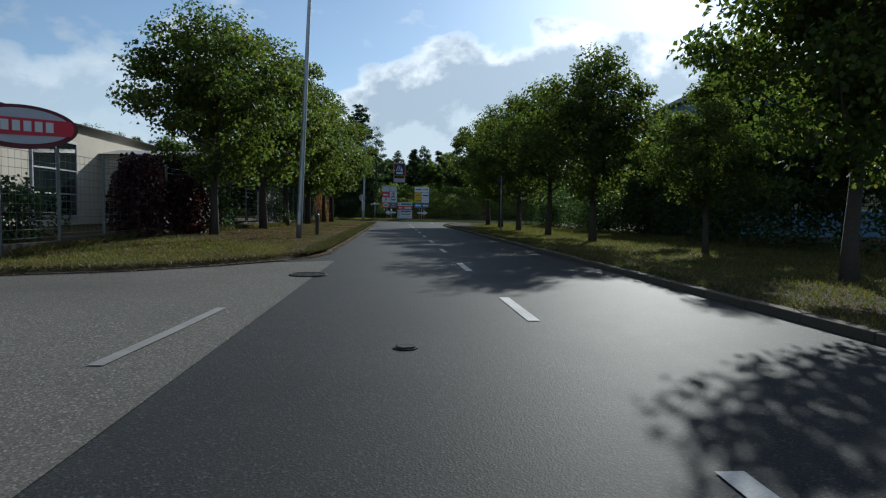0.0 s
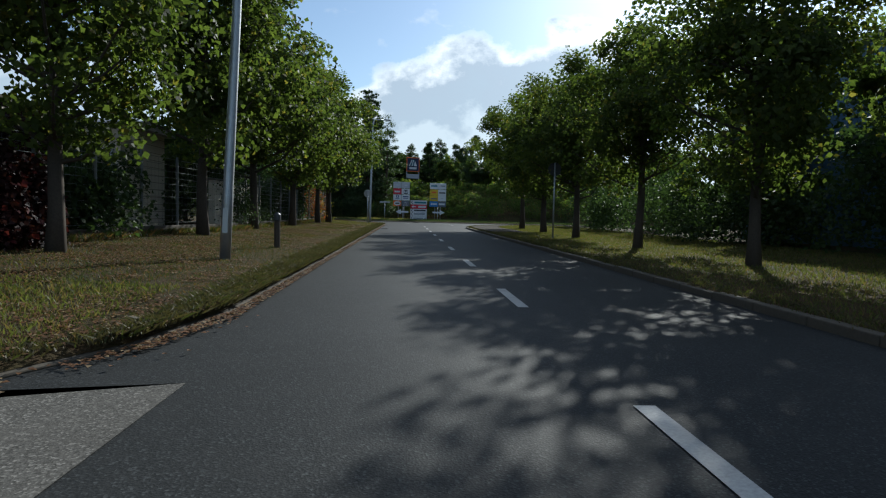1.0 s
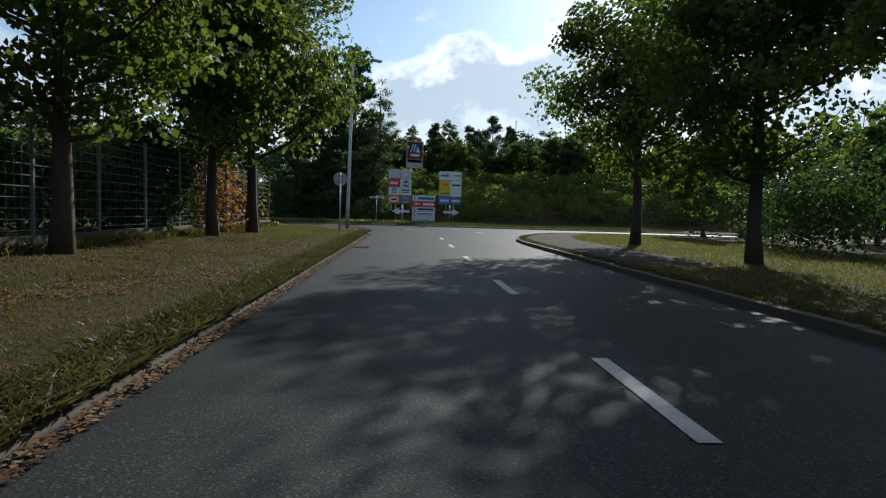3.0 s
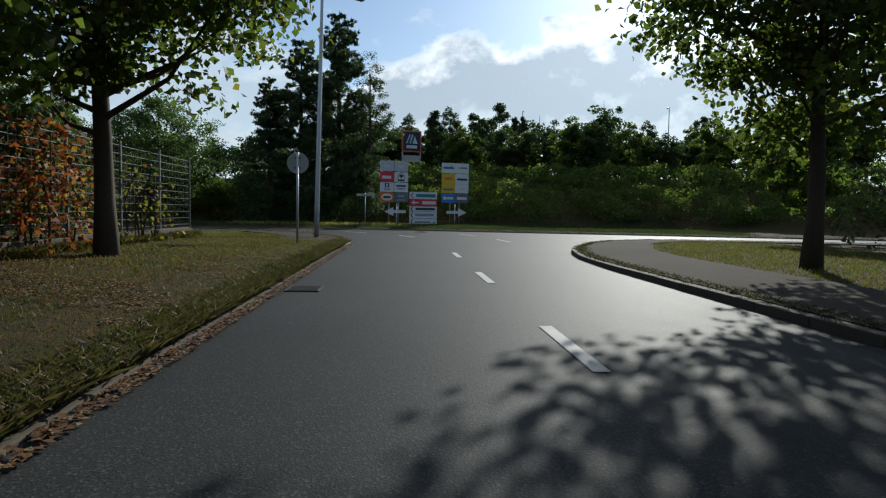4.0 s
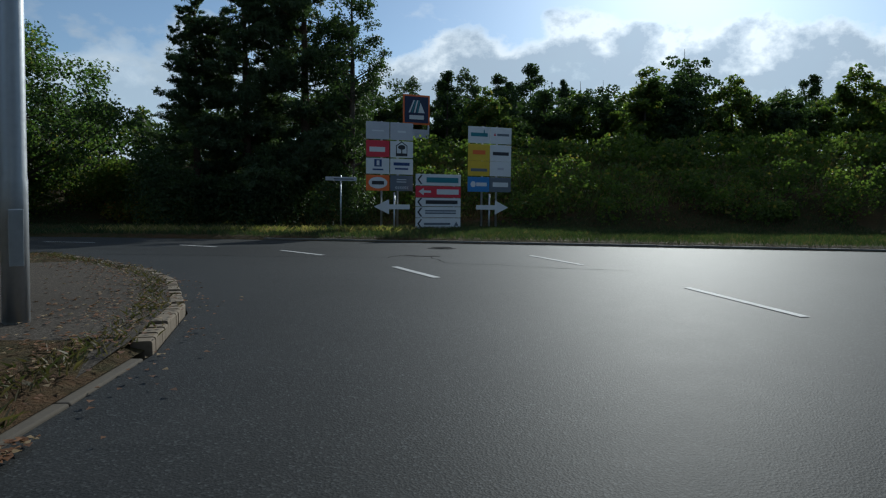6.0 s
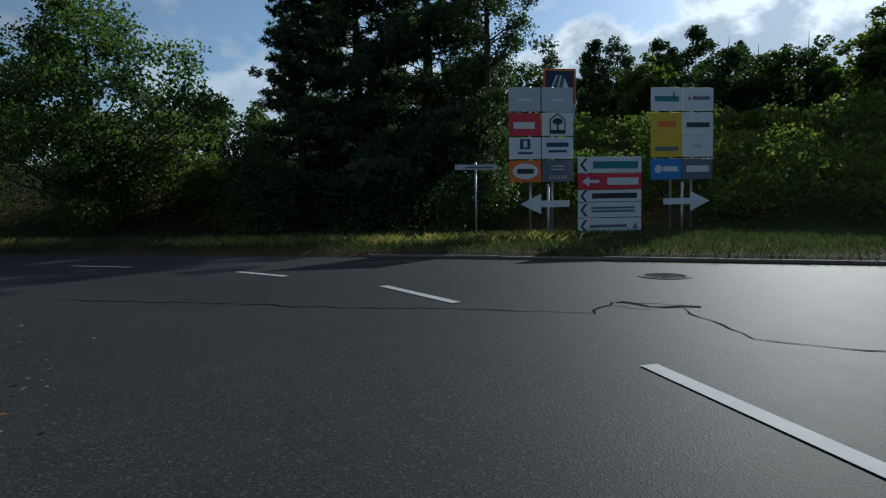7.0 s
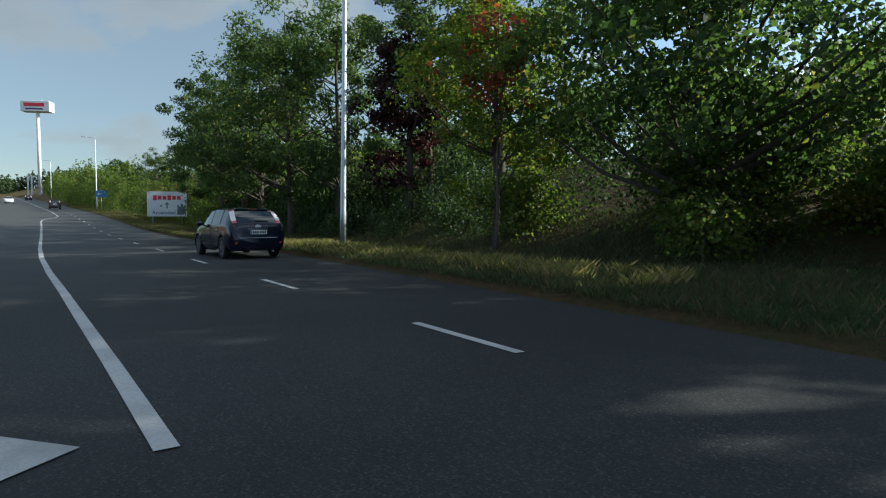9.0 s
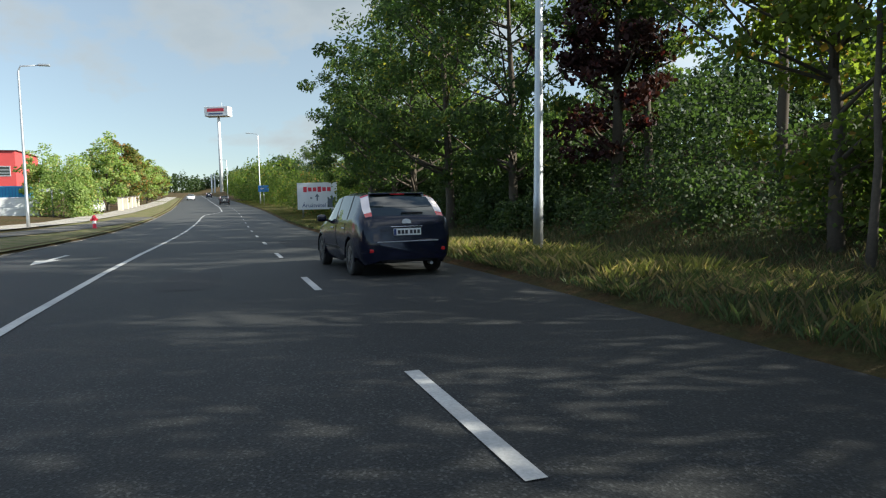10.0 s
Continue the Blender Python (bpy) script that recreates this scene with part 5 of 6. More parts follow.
# signs of the firms by the junction
def sign_group():
    left = thing("advertising_sign_board", at_ground(5.85, 80.68, 0, gz(5.85, 80.68) - .1), "tall two-column board of coloured company panels on steel posts", "sign board", "company boards")
    posts(left, (.35, -.35), 4.6)
    z = [1.70, 2.40, 3.10, 3.83, 4.60]
    mats = [(M_ORANGE, M_SLATE), (M_WHITE, M_WHITE), (M_RED, M_WHITE), (M_GREYWHITE, M_GREYWHITE)]
    for r in range(4):
        for c in range(2):
            cell(left, -1.02 + c * 1.03, -.03 + c * 1.03, z[r] + .02, z[r + 1] - .03, mats[r][c])
    shape(left, ellipse(-.52, 2.05, .40, .24), M_WHITE, -.052)
    bar(left, -.52, 2.05, .52, .15, M_INK, -.058)
    for i in range(6):
        shape(left, [(.28 + i * .1, 1.80), (.22 + i * .1, 1.86), (.28 + i * .1, 1.92), (.31 + i * .1, 1.92), (.25 + i * .1, 1.86), (.31 + i * .1, 1.80)], M_WHITE, -.052, "chevron")
    bar(left, .5, 2.2, .42, .03, M_WHITE)
    bar(left, .5, 2.1, .42, .03, M_WHITE)
    shape(left, [(-.68, 2.72), (-.36, 2.72), (-.36, 3.02), (-.68, 3.02)], M_NAVY, -.052)
    bar(left, -.52, 2.87, .12, .20, M_WHITE, -.060)
    bar(left, -.52, 2.60, .46, .06, M_NAVY)
    bar(left, .5, 2.85, .70, .13, M_NAVY)
    bar(left, .5, 2.65, .58, .07, M_NAVY)
    bar(left, -.55, 3.43, .66, .20, M_WHITE)
    shape(left, [(.25, 3.18), (.75, 3.18), (.75, 3.62), (.5, 3.80), (.25, 3.62)], M_INK, -.052)
    shape(left, [(.29, 3.30), (.71, 3.30), (.71, 3.60), (.5, 3.75), (.29, 3.60)], M_WHITE, -.060)
    shape(left, ellipse(.5, 3.55, .16, .10) , M_INK, -.066)
    bar(left, .5, 3.40, .05, .22, M_INK, -.066)
    bar(left, -.52, 4.2, .5, .05, M_WHITE)
    bar(left, .5, 4.2, .35, .08, M_WHITE)
    right = thing("advertising_sign_board", at_ground(10.4, 80.63, 0, gz(10.4, 80.63) - .1), "two-column board of white, yellow and blue company panels", "sign board", "company boards")
    posts(right, (.35, -.35), 4.6)
    mats = [(M_BLUE, M_SLATE), (M_YELLOW, M_WHITE), (M_YELLOW, M_WHITE), (M_WHITE, M_WHITE)]
    for r in range(4):
        for c in range(2):
            cell(right, -1.05 + c * 1.05, -.02 + c * 1.05, z[r] + (.02 if r != 2 else -.02), z[r + 1] - .03, mats[r][c])
    bar(right, -.53, 4.22, .80, .16, M_TEAL)
    bar(right, -.3, 4.34, .05, .2, M_TEAL)
    shape(right, [(.16, 4.2), (.28, 4.2), (.22, 4.32)], M_RED, -.052)
    bar(right, .62, 4.25, .58, .10, M_SLATE)
    bar(right, .52, 3.42, .78, .15, M_INK)
    bar(right, -.53, 2.68, .78, .13, M_SLATE)
    bar(right, -.53, 3.45, .60, .18, M_ORANGE)
    bar(right, .52, 2.75, .3, .10, M_GREYWHITE)
    shape(right, ellipse(-.80, 2.05, .12, .13), M_WHITE, -.052)
    bar(right, -.40, 2.05, .50, .16, M_WHITE)
    bar(right, .52, 2.05, .75, .20, M_WHITE)
    mid = thing("direction_sign_board", at_ground(7.92, 80.42, 0, gz(7.92, 80.42) - .1), "low board of stacked direction panels with arrows", "direction sign")
    posts(mid, (.75, -.75), 2.4, .04)
    zz_ = [.10, .60, 1.08, 1.46, 1.96, 2.47]
    mats = [M_WHITE, M_WHITE, M_WHITE, M_RED, M_WHITE]
    for r in range(5):
        cell(mid, -1.02, 1.02, zz_[r] + .01, zz_[r + 1] - .015, mats[r])
        zc = (zz_[r] + zz_[r + 1]) / 2
        if r != 3:
            shape(mid, [(-.95, zc), (-.80, zc + .19), (-.72, zc + .19), (-.87, zc), (-.72, zc - .19), (-.80, zc - .19)], M_INK, -.052, "chevron")
    arrow(mid, -.62, 1.71, .55, .30, -1)
    bar(mid, .42, 1.71, 1.0, .22, M_WHITE)
    bar(mid, .18, 2.21, 1.45, .22, M_TEAL)
    bar(mid, .15, 1.27, 1.45, .16, M_INK)
    for k in (.90, .80):
        bar(mid, .1, k, 1.4, .06, M_SLATE)
    bar(mid, -.05, .34, 1.2, .09, M_SLATE)
    shape(mid, [(.72, .26), (.92, .26), (.82, .44)], M_SLATE, -.052)
    for x, w in ((6.0, -1), (10.35, 1)):
        a = thing("arrow_sign", at_ground(x, 80.45, 0, gz(x, 80.45) - .1), "white arrow-shaped direction sign on a steel post", "arrow sign", "arrow signs")
        posts(a, (0,), 1.65, .04)
        arrow(a, 0 + .12 * w, 1.05, 1.55, .62, w, M_WHITE, -.02)
    # a tall brand pylon behind
    py = thing("brand_pylon", at_ground(12.75, 99.2), "tall orange-framed dark blue shop pylon with a stripe emblem", "pylon sign")
    g0 = gz(12.75, 99.2)
    b0 = 7.13 - g0
    posts(py, (-.95, .95), b0 + 2.1, .07, .06)
    cell(py, -1.03, 1.03, b0, b0 + 2.15, M_ORANGE, 0)
    cell(py, -.90, .90, b0 + .13, b0 + 2.02, M_DEEPBLUE, -.025)
    for i in range(4):
        shape(py, [(-.62 + i * .20, b0 + .85), (-.50 + i * .20, b0 + .85), (-.14 + i * .13, b0 + 1.75), (-.24 + i * .13, b0 + 1.75)], M_TEAL if i % 2 else M_WHITE, -.05, "stripe")
    shape(py, [(.12, b0 + .85), (.62, b0 + .85), (.30, b0 + 1.60)], M_WHITE, -.052)
    bar(py, 0, b0 + .52, 1.1, .30, M_WHITE)
    cell(py, -.9, .9, b0 - 1.0, b0 - .35, M_GREYWHITE, 0)
    # small street-name style plate on a thin post
    nm = thing("name_sign", at_ground(3.65, 79.9), "thin post with a narrow white name plate", "street sign")
    posts(nm, (0,), 2.2, .03)
    cell(nm, -.62, .62, 1.98, 2.13, M_GREYWHITE, -.04)
    bar(nm, .1, 2.05, .8, .05, M_SLATE, -.058)


sign_group()

# round traffic signs seen from behind, lamp posts and bollard
def round_sign(x, y, height, turn, plate_r, label, mat=None):
    m = thing("traffic_sign", at_ground(x, y, turn), label, "traffic sign", "round traffic signs")
    posts(m, (0,), height + .28, .035, 0)
    bm = bmesh.new()
    disc(bm, plate_r, .012, 40, Matrix.Translation((0, .055, height)) @ Matrix.Rotation(radians(90), 4, "X"))
    bmesh.ops.bevel(bm, geom=[e for e in bm.edges if abs(e.calc_length()) < .06], offset=.003, segments=1, affect="EDGES")
    part("sign_plate", bm, mat or M_STEEL, m, "grey metal back of the plate")
    for dz in (-.14, .14):
        bm = bmesh.new()
        box(bm, .18, .03, .035, 0, .035, height + dz, .005)
        part("bracket", bm, M_STEEL_DARK, m)


round_sign(-3.6, 56.6, 2.26, radians(-14), .30, "back of a round grey traffic sign on a steel post")
round_sign(*A(19.1, 7.95), 2.9, radians(-14), .28, "dark back of a round traffic sign beside a tree", M_STEEL_DARK)
street_lamp(-14.03, 21.7, 8.6, "tall grey steel street lamp post on the verge", turn=radians(-16), lean=(2.5, A_DIR))
street_lamp(-2.4, 61.16, 8.8, "tall grey steel street lamp post at the corner", turn=radians(20), lean=(1.2, A_DIR))
street_lamp(*M(12.2, 4.55), 9.5, "tall galvanised street lamp post beside the kerb", turn=radians(250), lean=(1.0, M_DIR))
street_lamp(*M(97, 4.6), 10.5, "street lamp beside the main road far off", turn=radians(250))
street_lamp(*M(185, 4.6), 10.5, "street lamp beside the main road far off", turn=radians(250))
street_lamp(*M(45, -12.6), 9.8, "pale street lamp on the far pavement", turn=radians(70))
street_lamp(37.3, 122.8, 12.8, "far lamp mast above the wood", turn=radians(60))
street_lamp(54.4, 111.0, 12.8, "far lamp mast above the wood", turn=radians(60))
bol = thing("bollard", at_ground(-12.84, 25.15), "short dark wooden marker post on the verge", "bollard")
bm = bmesh.new()
tube(bm, [(0, 0, -.2), (0, 0, .40), (0, 0, .66)], [.078, .074, .070], 12)
part("post_body", bm, M_BARK, bol)
bm = bmesh.new()
tube(bm, [(0, 0, .655), (0, 0, .67), (0, 0, .80), (0, 0, .86)], [.070, .088, .082, .03], 12)
part("cap", bm, M_STEEL_DARK, bol, "dark rounded cap")


# ---- vehicles ----
def paint(name, base, rough=.28):
    def b(n):
        v = coords(n)
        fl, dirt = noise_tex(n, v, 220, 2), noise_tex(n, v, 2.6, 5)
        c = n.mix(fl, tuple(x * .85 for x in base), tuple(x * 1.2 for x in base))
        c = n.mix(n.math("MULTIPLY", n.ramp(dirt, [(.5, (0, 0, 0)), (.8, (1, 1, 1))]), .03), c, (.05, .046, .042))
        return principled(n, c, n.math("ADD", n.math("MULTIPLY", dirt, .12), rough - .06), .0, None, .30, .15)
    return material(name, b)


M_CAR = paint("dark_blue_car_paint", (.0045, .006, .016), .16)
M_CAR_WHITE = paint("white_car_paint", (.55, .56, .57))
M_CAR_BLACK = paint("black_car_paint", (.012, .012, .014))
M_CARGLASS = material("car_glass", lambda n: principled(n, (.012, .018, .018), .03, 0, None, .6))
M_PLASTIC = worn("black_plastic", (.005, .005, .0055), .65, 0, 40, .2, .15, .05)
M_RUBBER = worn("tyre_rubber", (.014, .014, .014), .85, 0, 60, .25)
M_RIM = worn("wheel_steel", (.10, .10, .105), .4, .7, 20, .2)
M_TAIL = material("tail_light_red", lambda n: principled(n, (.42, .012, .018), .12, 0, None, .6, .5))
M_CLEAR = material("tail_light_clear", lambda n: principled(n, (.62, .55, .55), .12, 0, None, .6, .5))
M_CHROME = worn("chrome", (.60, .61, .62), .15, 1.0, 20, .05)
M_PLATE = worn("number_plate", (.70, .71, .70), .4, 0, 30, .05)

# the hatchback's shape along its length: x; half widths at sill, lower side, flank, shoulder, belt, roof edge, roof shoulder;
# heights of the same seven, and of the middle line
HULL = np.array([
    (-2.19, .48, .52, .54, .52, .48, .42, .30, .30, .38, .54, .585, .60, .605, .61, .61),
    (-2.16, .62, .69, .71, .69, .66, .60, .44, .27, .36, .56, .60, .62, .625, .63, .63),
    (-2.13, .67, .75, .78, .76, .72, .65, .50, .25, .35, .58, .68, .76, .80, .82, .825),
    (-2.09, .70, .79, .83, .81, .77, .70, .56, .24, .34, .60, .80, .92, .965, .985, .99),
    (-2.03, .73, .82, .865, .855, .815, .74, .615, .22, .34, .60, .86, .98, 1.02, 1.04, 1.045),
    (-1.85, .76, .84, .885, .88, .845, .755, .605, .20, .33, .60, .885, 1.005, 1.16, 1.195, 1.21),
    (-1.62, .77, .85, .89, .885, .85, .715, .565, .19, .32, .60, .885, 1.005, 1.325, 1.365, 1.385),
    (-1.48, .77, .85, .89, .885, .85, .69, .54, .19, .32, .60, .88, 1.00, 1.38, 1.42, 1.44),
    (-1.10, .77, .85, .89, .885, .85, .69, .54, .19, .32, .60, .87, .985, 1.405, 1.45, 1.475),
    (-.30, .77, .85, .885, .88, .85, .68, .52, .19, .32, .60, .85, .965, 1.42, 1.47, 1.495),
    (.35, .77, .85, .885, .88, .845, .655, .50, .19, .32, .60, .835, .945, 1.375, 1.425, 1.45),
    (.72, .77, .85, .885, .88, .84, .70, .52, .19, .32, .60, .82, .935, 1.165, 1.215, 1.235),
    (1.05, .77, .85, .885, .875, .83, .74, .50, .19, .32, .60, .81, .925, .965, .995, 1.01),
    (1.55, .76, .84, .87, .85, .79, .66, .40, .20, .33, .58, .76, .845, .885, .905, .915),
    (1.90, .72, .79, .81, .77, .70, .56, .32, .22, .34, .54, .66, .735, .77, .79, .80),
    (2.08, .60, .66, .68, .64, .56, .44, .26, .24, .35, .50, .57, .62, .64, .65, .655),
    (2.17, .42, .46, .46, .42, .36, .28, .16, .28, .37, .46, .50, .52, .53, .535, .54)])
AXLES, ARCH_R, AXLE_Z = (-1.32, 1.32), .355, .335


def hull_station(x):
    """Half a cross-section of the car at x, from the sill up to the middle of the roof, cut away round the wheels."""
    v = [float(np.interp(x, HULL[:, 0], HULL[:, k])) for k in range(1, 16)]
    pts = [(x, w, z) for w, z in zip(v[:7], v[7:14])] + [(x, 0.0, v[14])]
    for a in AXLES:
        if abs(x - a) < ARCH_R:
            top = AXLE_Z + math.sqrt(ARCH_R ** 2 - (x - a) ** 2)
            for k, lift in ((0, 0.0), (1, .004), (2, .012)):
                pts[k] = (x, pts[2][1] if k else pts[0][1], max(pts[k][2], top + lift))
    return pts


def car(m, paint_mat, label):
    root = thing("car", m, label, "car")
    xs = set(HULL[:, 0].tolist()) | {-1.95, -1.55, -1.06, -.17, -.09, .95}
    for a in AXLES:
        xs |= {a + ARCH_R * math.sin(radians(d)) for d in (-89.9, -75, -60, -45, -30, -15, 0, 15, 30, 45, 60, 75, 89.9)}
    xs = sorted(xs)
    rows = [hull_station(x) for x in xs]
    groups = {}
    for i in range(len(rows) - 1):
        xm = (xs[i] + xs[i + 1]) / 2
        for k in range(7):
            key = "body"
            if k == 4:
                key = "quarter_window" if -1.50 < xm < -1.13 else "rear_side_window" if -1.06 < xm < -.17 else "front_side_window" if -.09 < xm < .90 else "pillar rear" if -1.13 < xm < -1 else "pillar mid" if -.3 < xm < .1 else key
            elif k == 5 and -2.03 < xm < -1.48:
                key = "tail_light low" if xm < -1.95 else "tail_light high" if xm > -1.56 else "reverse_light"
            elif k == 6 and -2.03 < xm < -1.48:
                key = "rear_window"
            elif k >= 5 and .35 < xm < 1.05:
                key = "windscreen" if k == 6 or xm < .95 else key
            for sgn in (1, -1):
                tag = key if key in ("body", "rear_window", "windscreen") else key + (" l" if sgn > 0 else " r")
                q = [rows[i][k], rows[i + 1][k], rows[i + 1][k + 1], rows[i][k + 1]]
                groups.setdefault(tag, []).append([(x, y * sgn, z) for x, y, z in q])
    for row in (rows[0], rows[-1]):
        groups["body"].append(list(row) + [(x, -y, z) for x, y, z in row[-2::-1]])
    glass = {"rear_side_window", "front_side_window", "quarter_window", "rear_window", "windscreen"}
    looks = {"tail_light": M_TAIL, "reverse_light": M_CLEAR, "pillar": M_PLASTIC}
    for key, faces in groups.items():
        bm = bmesh.new()
        for f in faces:
            bm.faces.new([bm.verts.new(p) for p in f])
        bmesh.ops.remove_doubles(bm, verts=bm.verts[:], dist=.0005)
        bmesh.ops.dissolve_degenerate(bm, dist=.0005, edges=bm.edges[:])
        bmesh.ops.recalc_face_normals(bm, faces=bm.faces[:])
        nm = key.split()[0]
        ob = part(nm, bm, looks.get(nm, M_CARGLASS if nm in glass else paint_mat), root, "", True)
        if nm == "body":
            ob.data.set_sharp_from_angle(angle=radians(34))

    def block(name, sx, sy, sz, x, y, z, mat, bevel=.01, label="", rot=None, parent=root):
        bm = bmesh.new()
        box(bm, sx, sy, sz, x, y, z, bevel, rot)
        return part(name, bm, mat, parent, label)
    # rear: bumper with dark insert, plate recess, lamps, wiper, spoiler
    block("bumper_strip", .03, 1.16, .014, -2.178, 0, .605, M_STEEL, .006, "bright trim strip")
    block("diffuser", .06, 1.00, .12, -2.15, 0, .31, M_PLASTIC, .015)
    for s_ in (1, -1):
        block("rear_reflector", .05, .17, .06, -2.145, s_ * .63, .46, M_TAIL, .01, "red fog lamp")
        block("wing_mirror", .12, .20, .14, .70, s_ * .97, 1.00, paint_mat, .05, "dark wing mirror")
        block("mirror_arm", .05, .10, .04, .72, s_ * .87, .955, M_PLASTIC, .01)
        for dx in (-.90, .10):
            block("door_handle", .18, .03, .035, dx, s_ * .888, .82, M_CHROME, .01)
        block("side_trim", 2.1, .02, .05, 0, s_ * .872, .46, M_PLASTIC, .008)
        for dx in (-1.02, -.24):
            block("door_gap", .012, .006, .52, dx, s_ * .885, .66, M_PLASTIC, 0)
    plate = block("number_plate", .015, .52, .115, -2.145, 0, .765, M_PLATE, .004, "white plate with a blue band")
    block("plate_band", .006, .045, .105, -2.155, .235, .765, M_NAVY, 0, "", None, plate)
    for i, dy in enumerate((.16, .09, .02, -.07, -.14, -.21)):
        block("plate_mark", .006, .05, .065, -2.155, dy, .765, M_INK, 0, "", None, plate)
    block("tailgate_bar", .02, .62, .014, -2.115, 0, .855, M_CHROME, .008, "thin bright bar above the plate")
    bm = bmesh.new()
    disc(bm, .055, .02, 24, Matrix.Translation((-2.10, 0, .93)) @ Matrix.Diagonal((1, 1.6, 1, 1)) @ Matrix.Rotation(radians(90), 4, "Y"))
    part("badge", bm, M_WHITE, root, "oval badge as a plain disc")
    block("rear_wiper", .02, .42, .022, -2.01, -.14, 1.085, M_PLASTIC, .006)
    block("roof_spoiler", .16, 1.04, .03, -1.53, 0, 1.435, paint_mat, .012, "", Matrix.Rotation(radians(-8), 4, "Y"))
    block("brake_light", .02, .30, .02, -1.60, 0, 1.42, M_TAIL, .006)
    bm = bmesh.new()
    tube(bm, [(-2.0, -.45, .22), (-2.16, -.45, .215)], [.03, .03], 12)
    part("exhaust_pipe", bm, M_STEEL, root)
    bm = bmesh.new()
    tube(bm, [(.2, 0, 1.46), (-.05, 0, 1.66)], [.005, .003], 6)
    part("aerial", bm, M_PLASTIC, root)
    bm = bmesh.new()
    box(bm, 3.9, 1.30, .30, 0, 0, .38, .02)
    part("underbody", bm, M_PLASTIC, root)
    for x in (-1.32, 1.32):
        for s_ in (1, -1):
            bm = bmesh.new()
            tube(bm, [(x + .362 * math.cos(radians(a)), s_ * .868, .335 + .362 * math.sin(radians(a))) for a in range(-8, 193, 10)], [.02] * 21, 6)
            part("arch_lip", bm, paint_mat, root, smooth=True)
            w = new("wheel")
            w.parent = root
            w.matrix_basis = Matrix.Translation((x, s_ * .775, .315)) @ Matrix.Rotation(radians(90 * s_), 4, "X")
            bm = bmesh.new()
            seg = 32
            ringsw = []
            for z, r in ((-.10, .20), (-.10, .295), (-.075, .315), (.075, .315), (.10, .295), (.10, .215), (.085, .20)):
                ringsw.append([bm.verts.new((r * math.cos(k * math.tau / seg), r * math.sin(k * math.tau / seg), -z)) for k in range(seg)])
            for r0, r1 in zip(ringsw, ringsw[1:]):
                for k in range(seg):
                    bm.faces.new((r0[k], r0[(k + 1) % seg], r1[(k + 1) % seg], r1[k]))
            bmesh.ops.recalc_face_normals(bm, faces=bm.faces[:])
            part("tyre", bm, M_RUBBER, w, smooth=True)
            bm = bmesh.new()
            disc(bm, .208, .03, 32, Matrix.Translation((0, 0, -.072)))
            disc(bm, .06, .03, 16, Matrix.Translation((0, 0, -.09)))
            for k in range(8):
                vs = box(bm, .11, .028, .02, 0, 0, 0, .004)
                bmesh.ops.transform(bm, matrix=Matrix.Rotation(k * math.tau / 8, 4, "Z") @ Matrix.Translation((.125, 0, -.09)), verts=vs)
            part("rim", bm, M_RIM, w, "dark steel wheel")
    return root


def heading(v):
    return math.atan2(v.y, v.x)


c0 = V2((-21.5, 82.9))
lead = car(Matrix.Translation((c0.x, c0.y, .0)) @ Matrix.Rotation(heading(M_DIR) + radians(3.5), 4, "Z"), M_CAR, "dark blue five-door hatchback car on the main road")
lead.scale = (.86, .875, .925)


def recolour(ob, swap):
    for o in ob.children_recursive:
        if o.type == "MESH" and o.data.materials and o.data.materials[0] is M_CAR:
            o.data = o.data.copy()
            o.data.materials[0] = swap
    return ob


for p, v, mat, lab, flip in ((104, -.1, M_CAR_BLACK, "small black car far down the main road", 0), (150, -5.0, M_CAR_WHITE, "white car coming along the main road", 1),
                             (190, -.2, M_CAR, "dark car far down the main road", 0), (74, -14.0, M_CAR_WHITE, "white car parked beside the pavement", 1)):
    q = M(p, v)
    o = copy_thing(lead, Matrix.Translation((q.x, q.y, rise(p) + (0 if v > -7 else .12))) @ Matrix.Rotation(heading(M_DIR) + math.pi * flip, 4, "Z"))
    recolour(tagged(o, lab), mat)

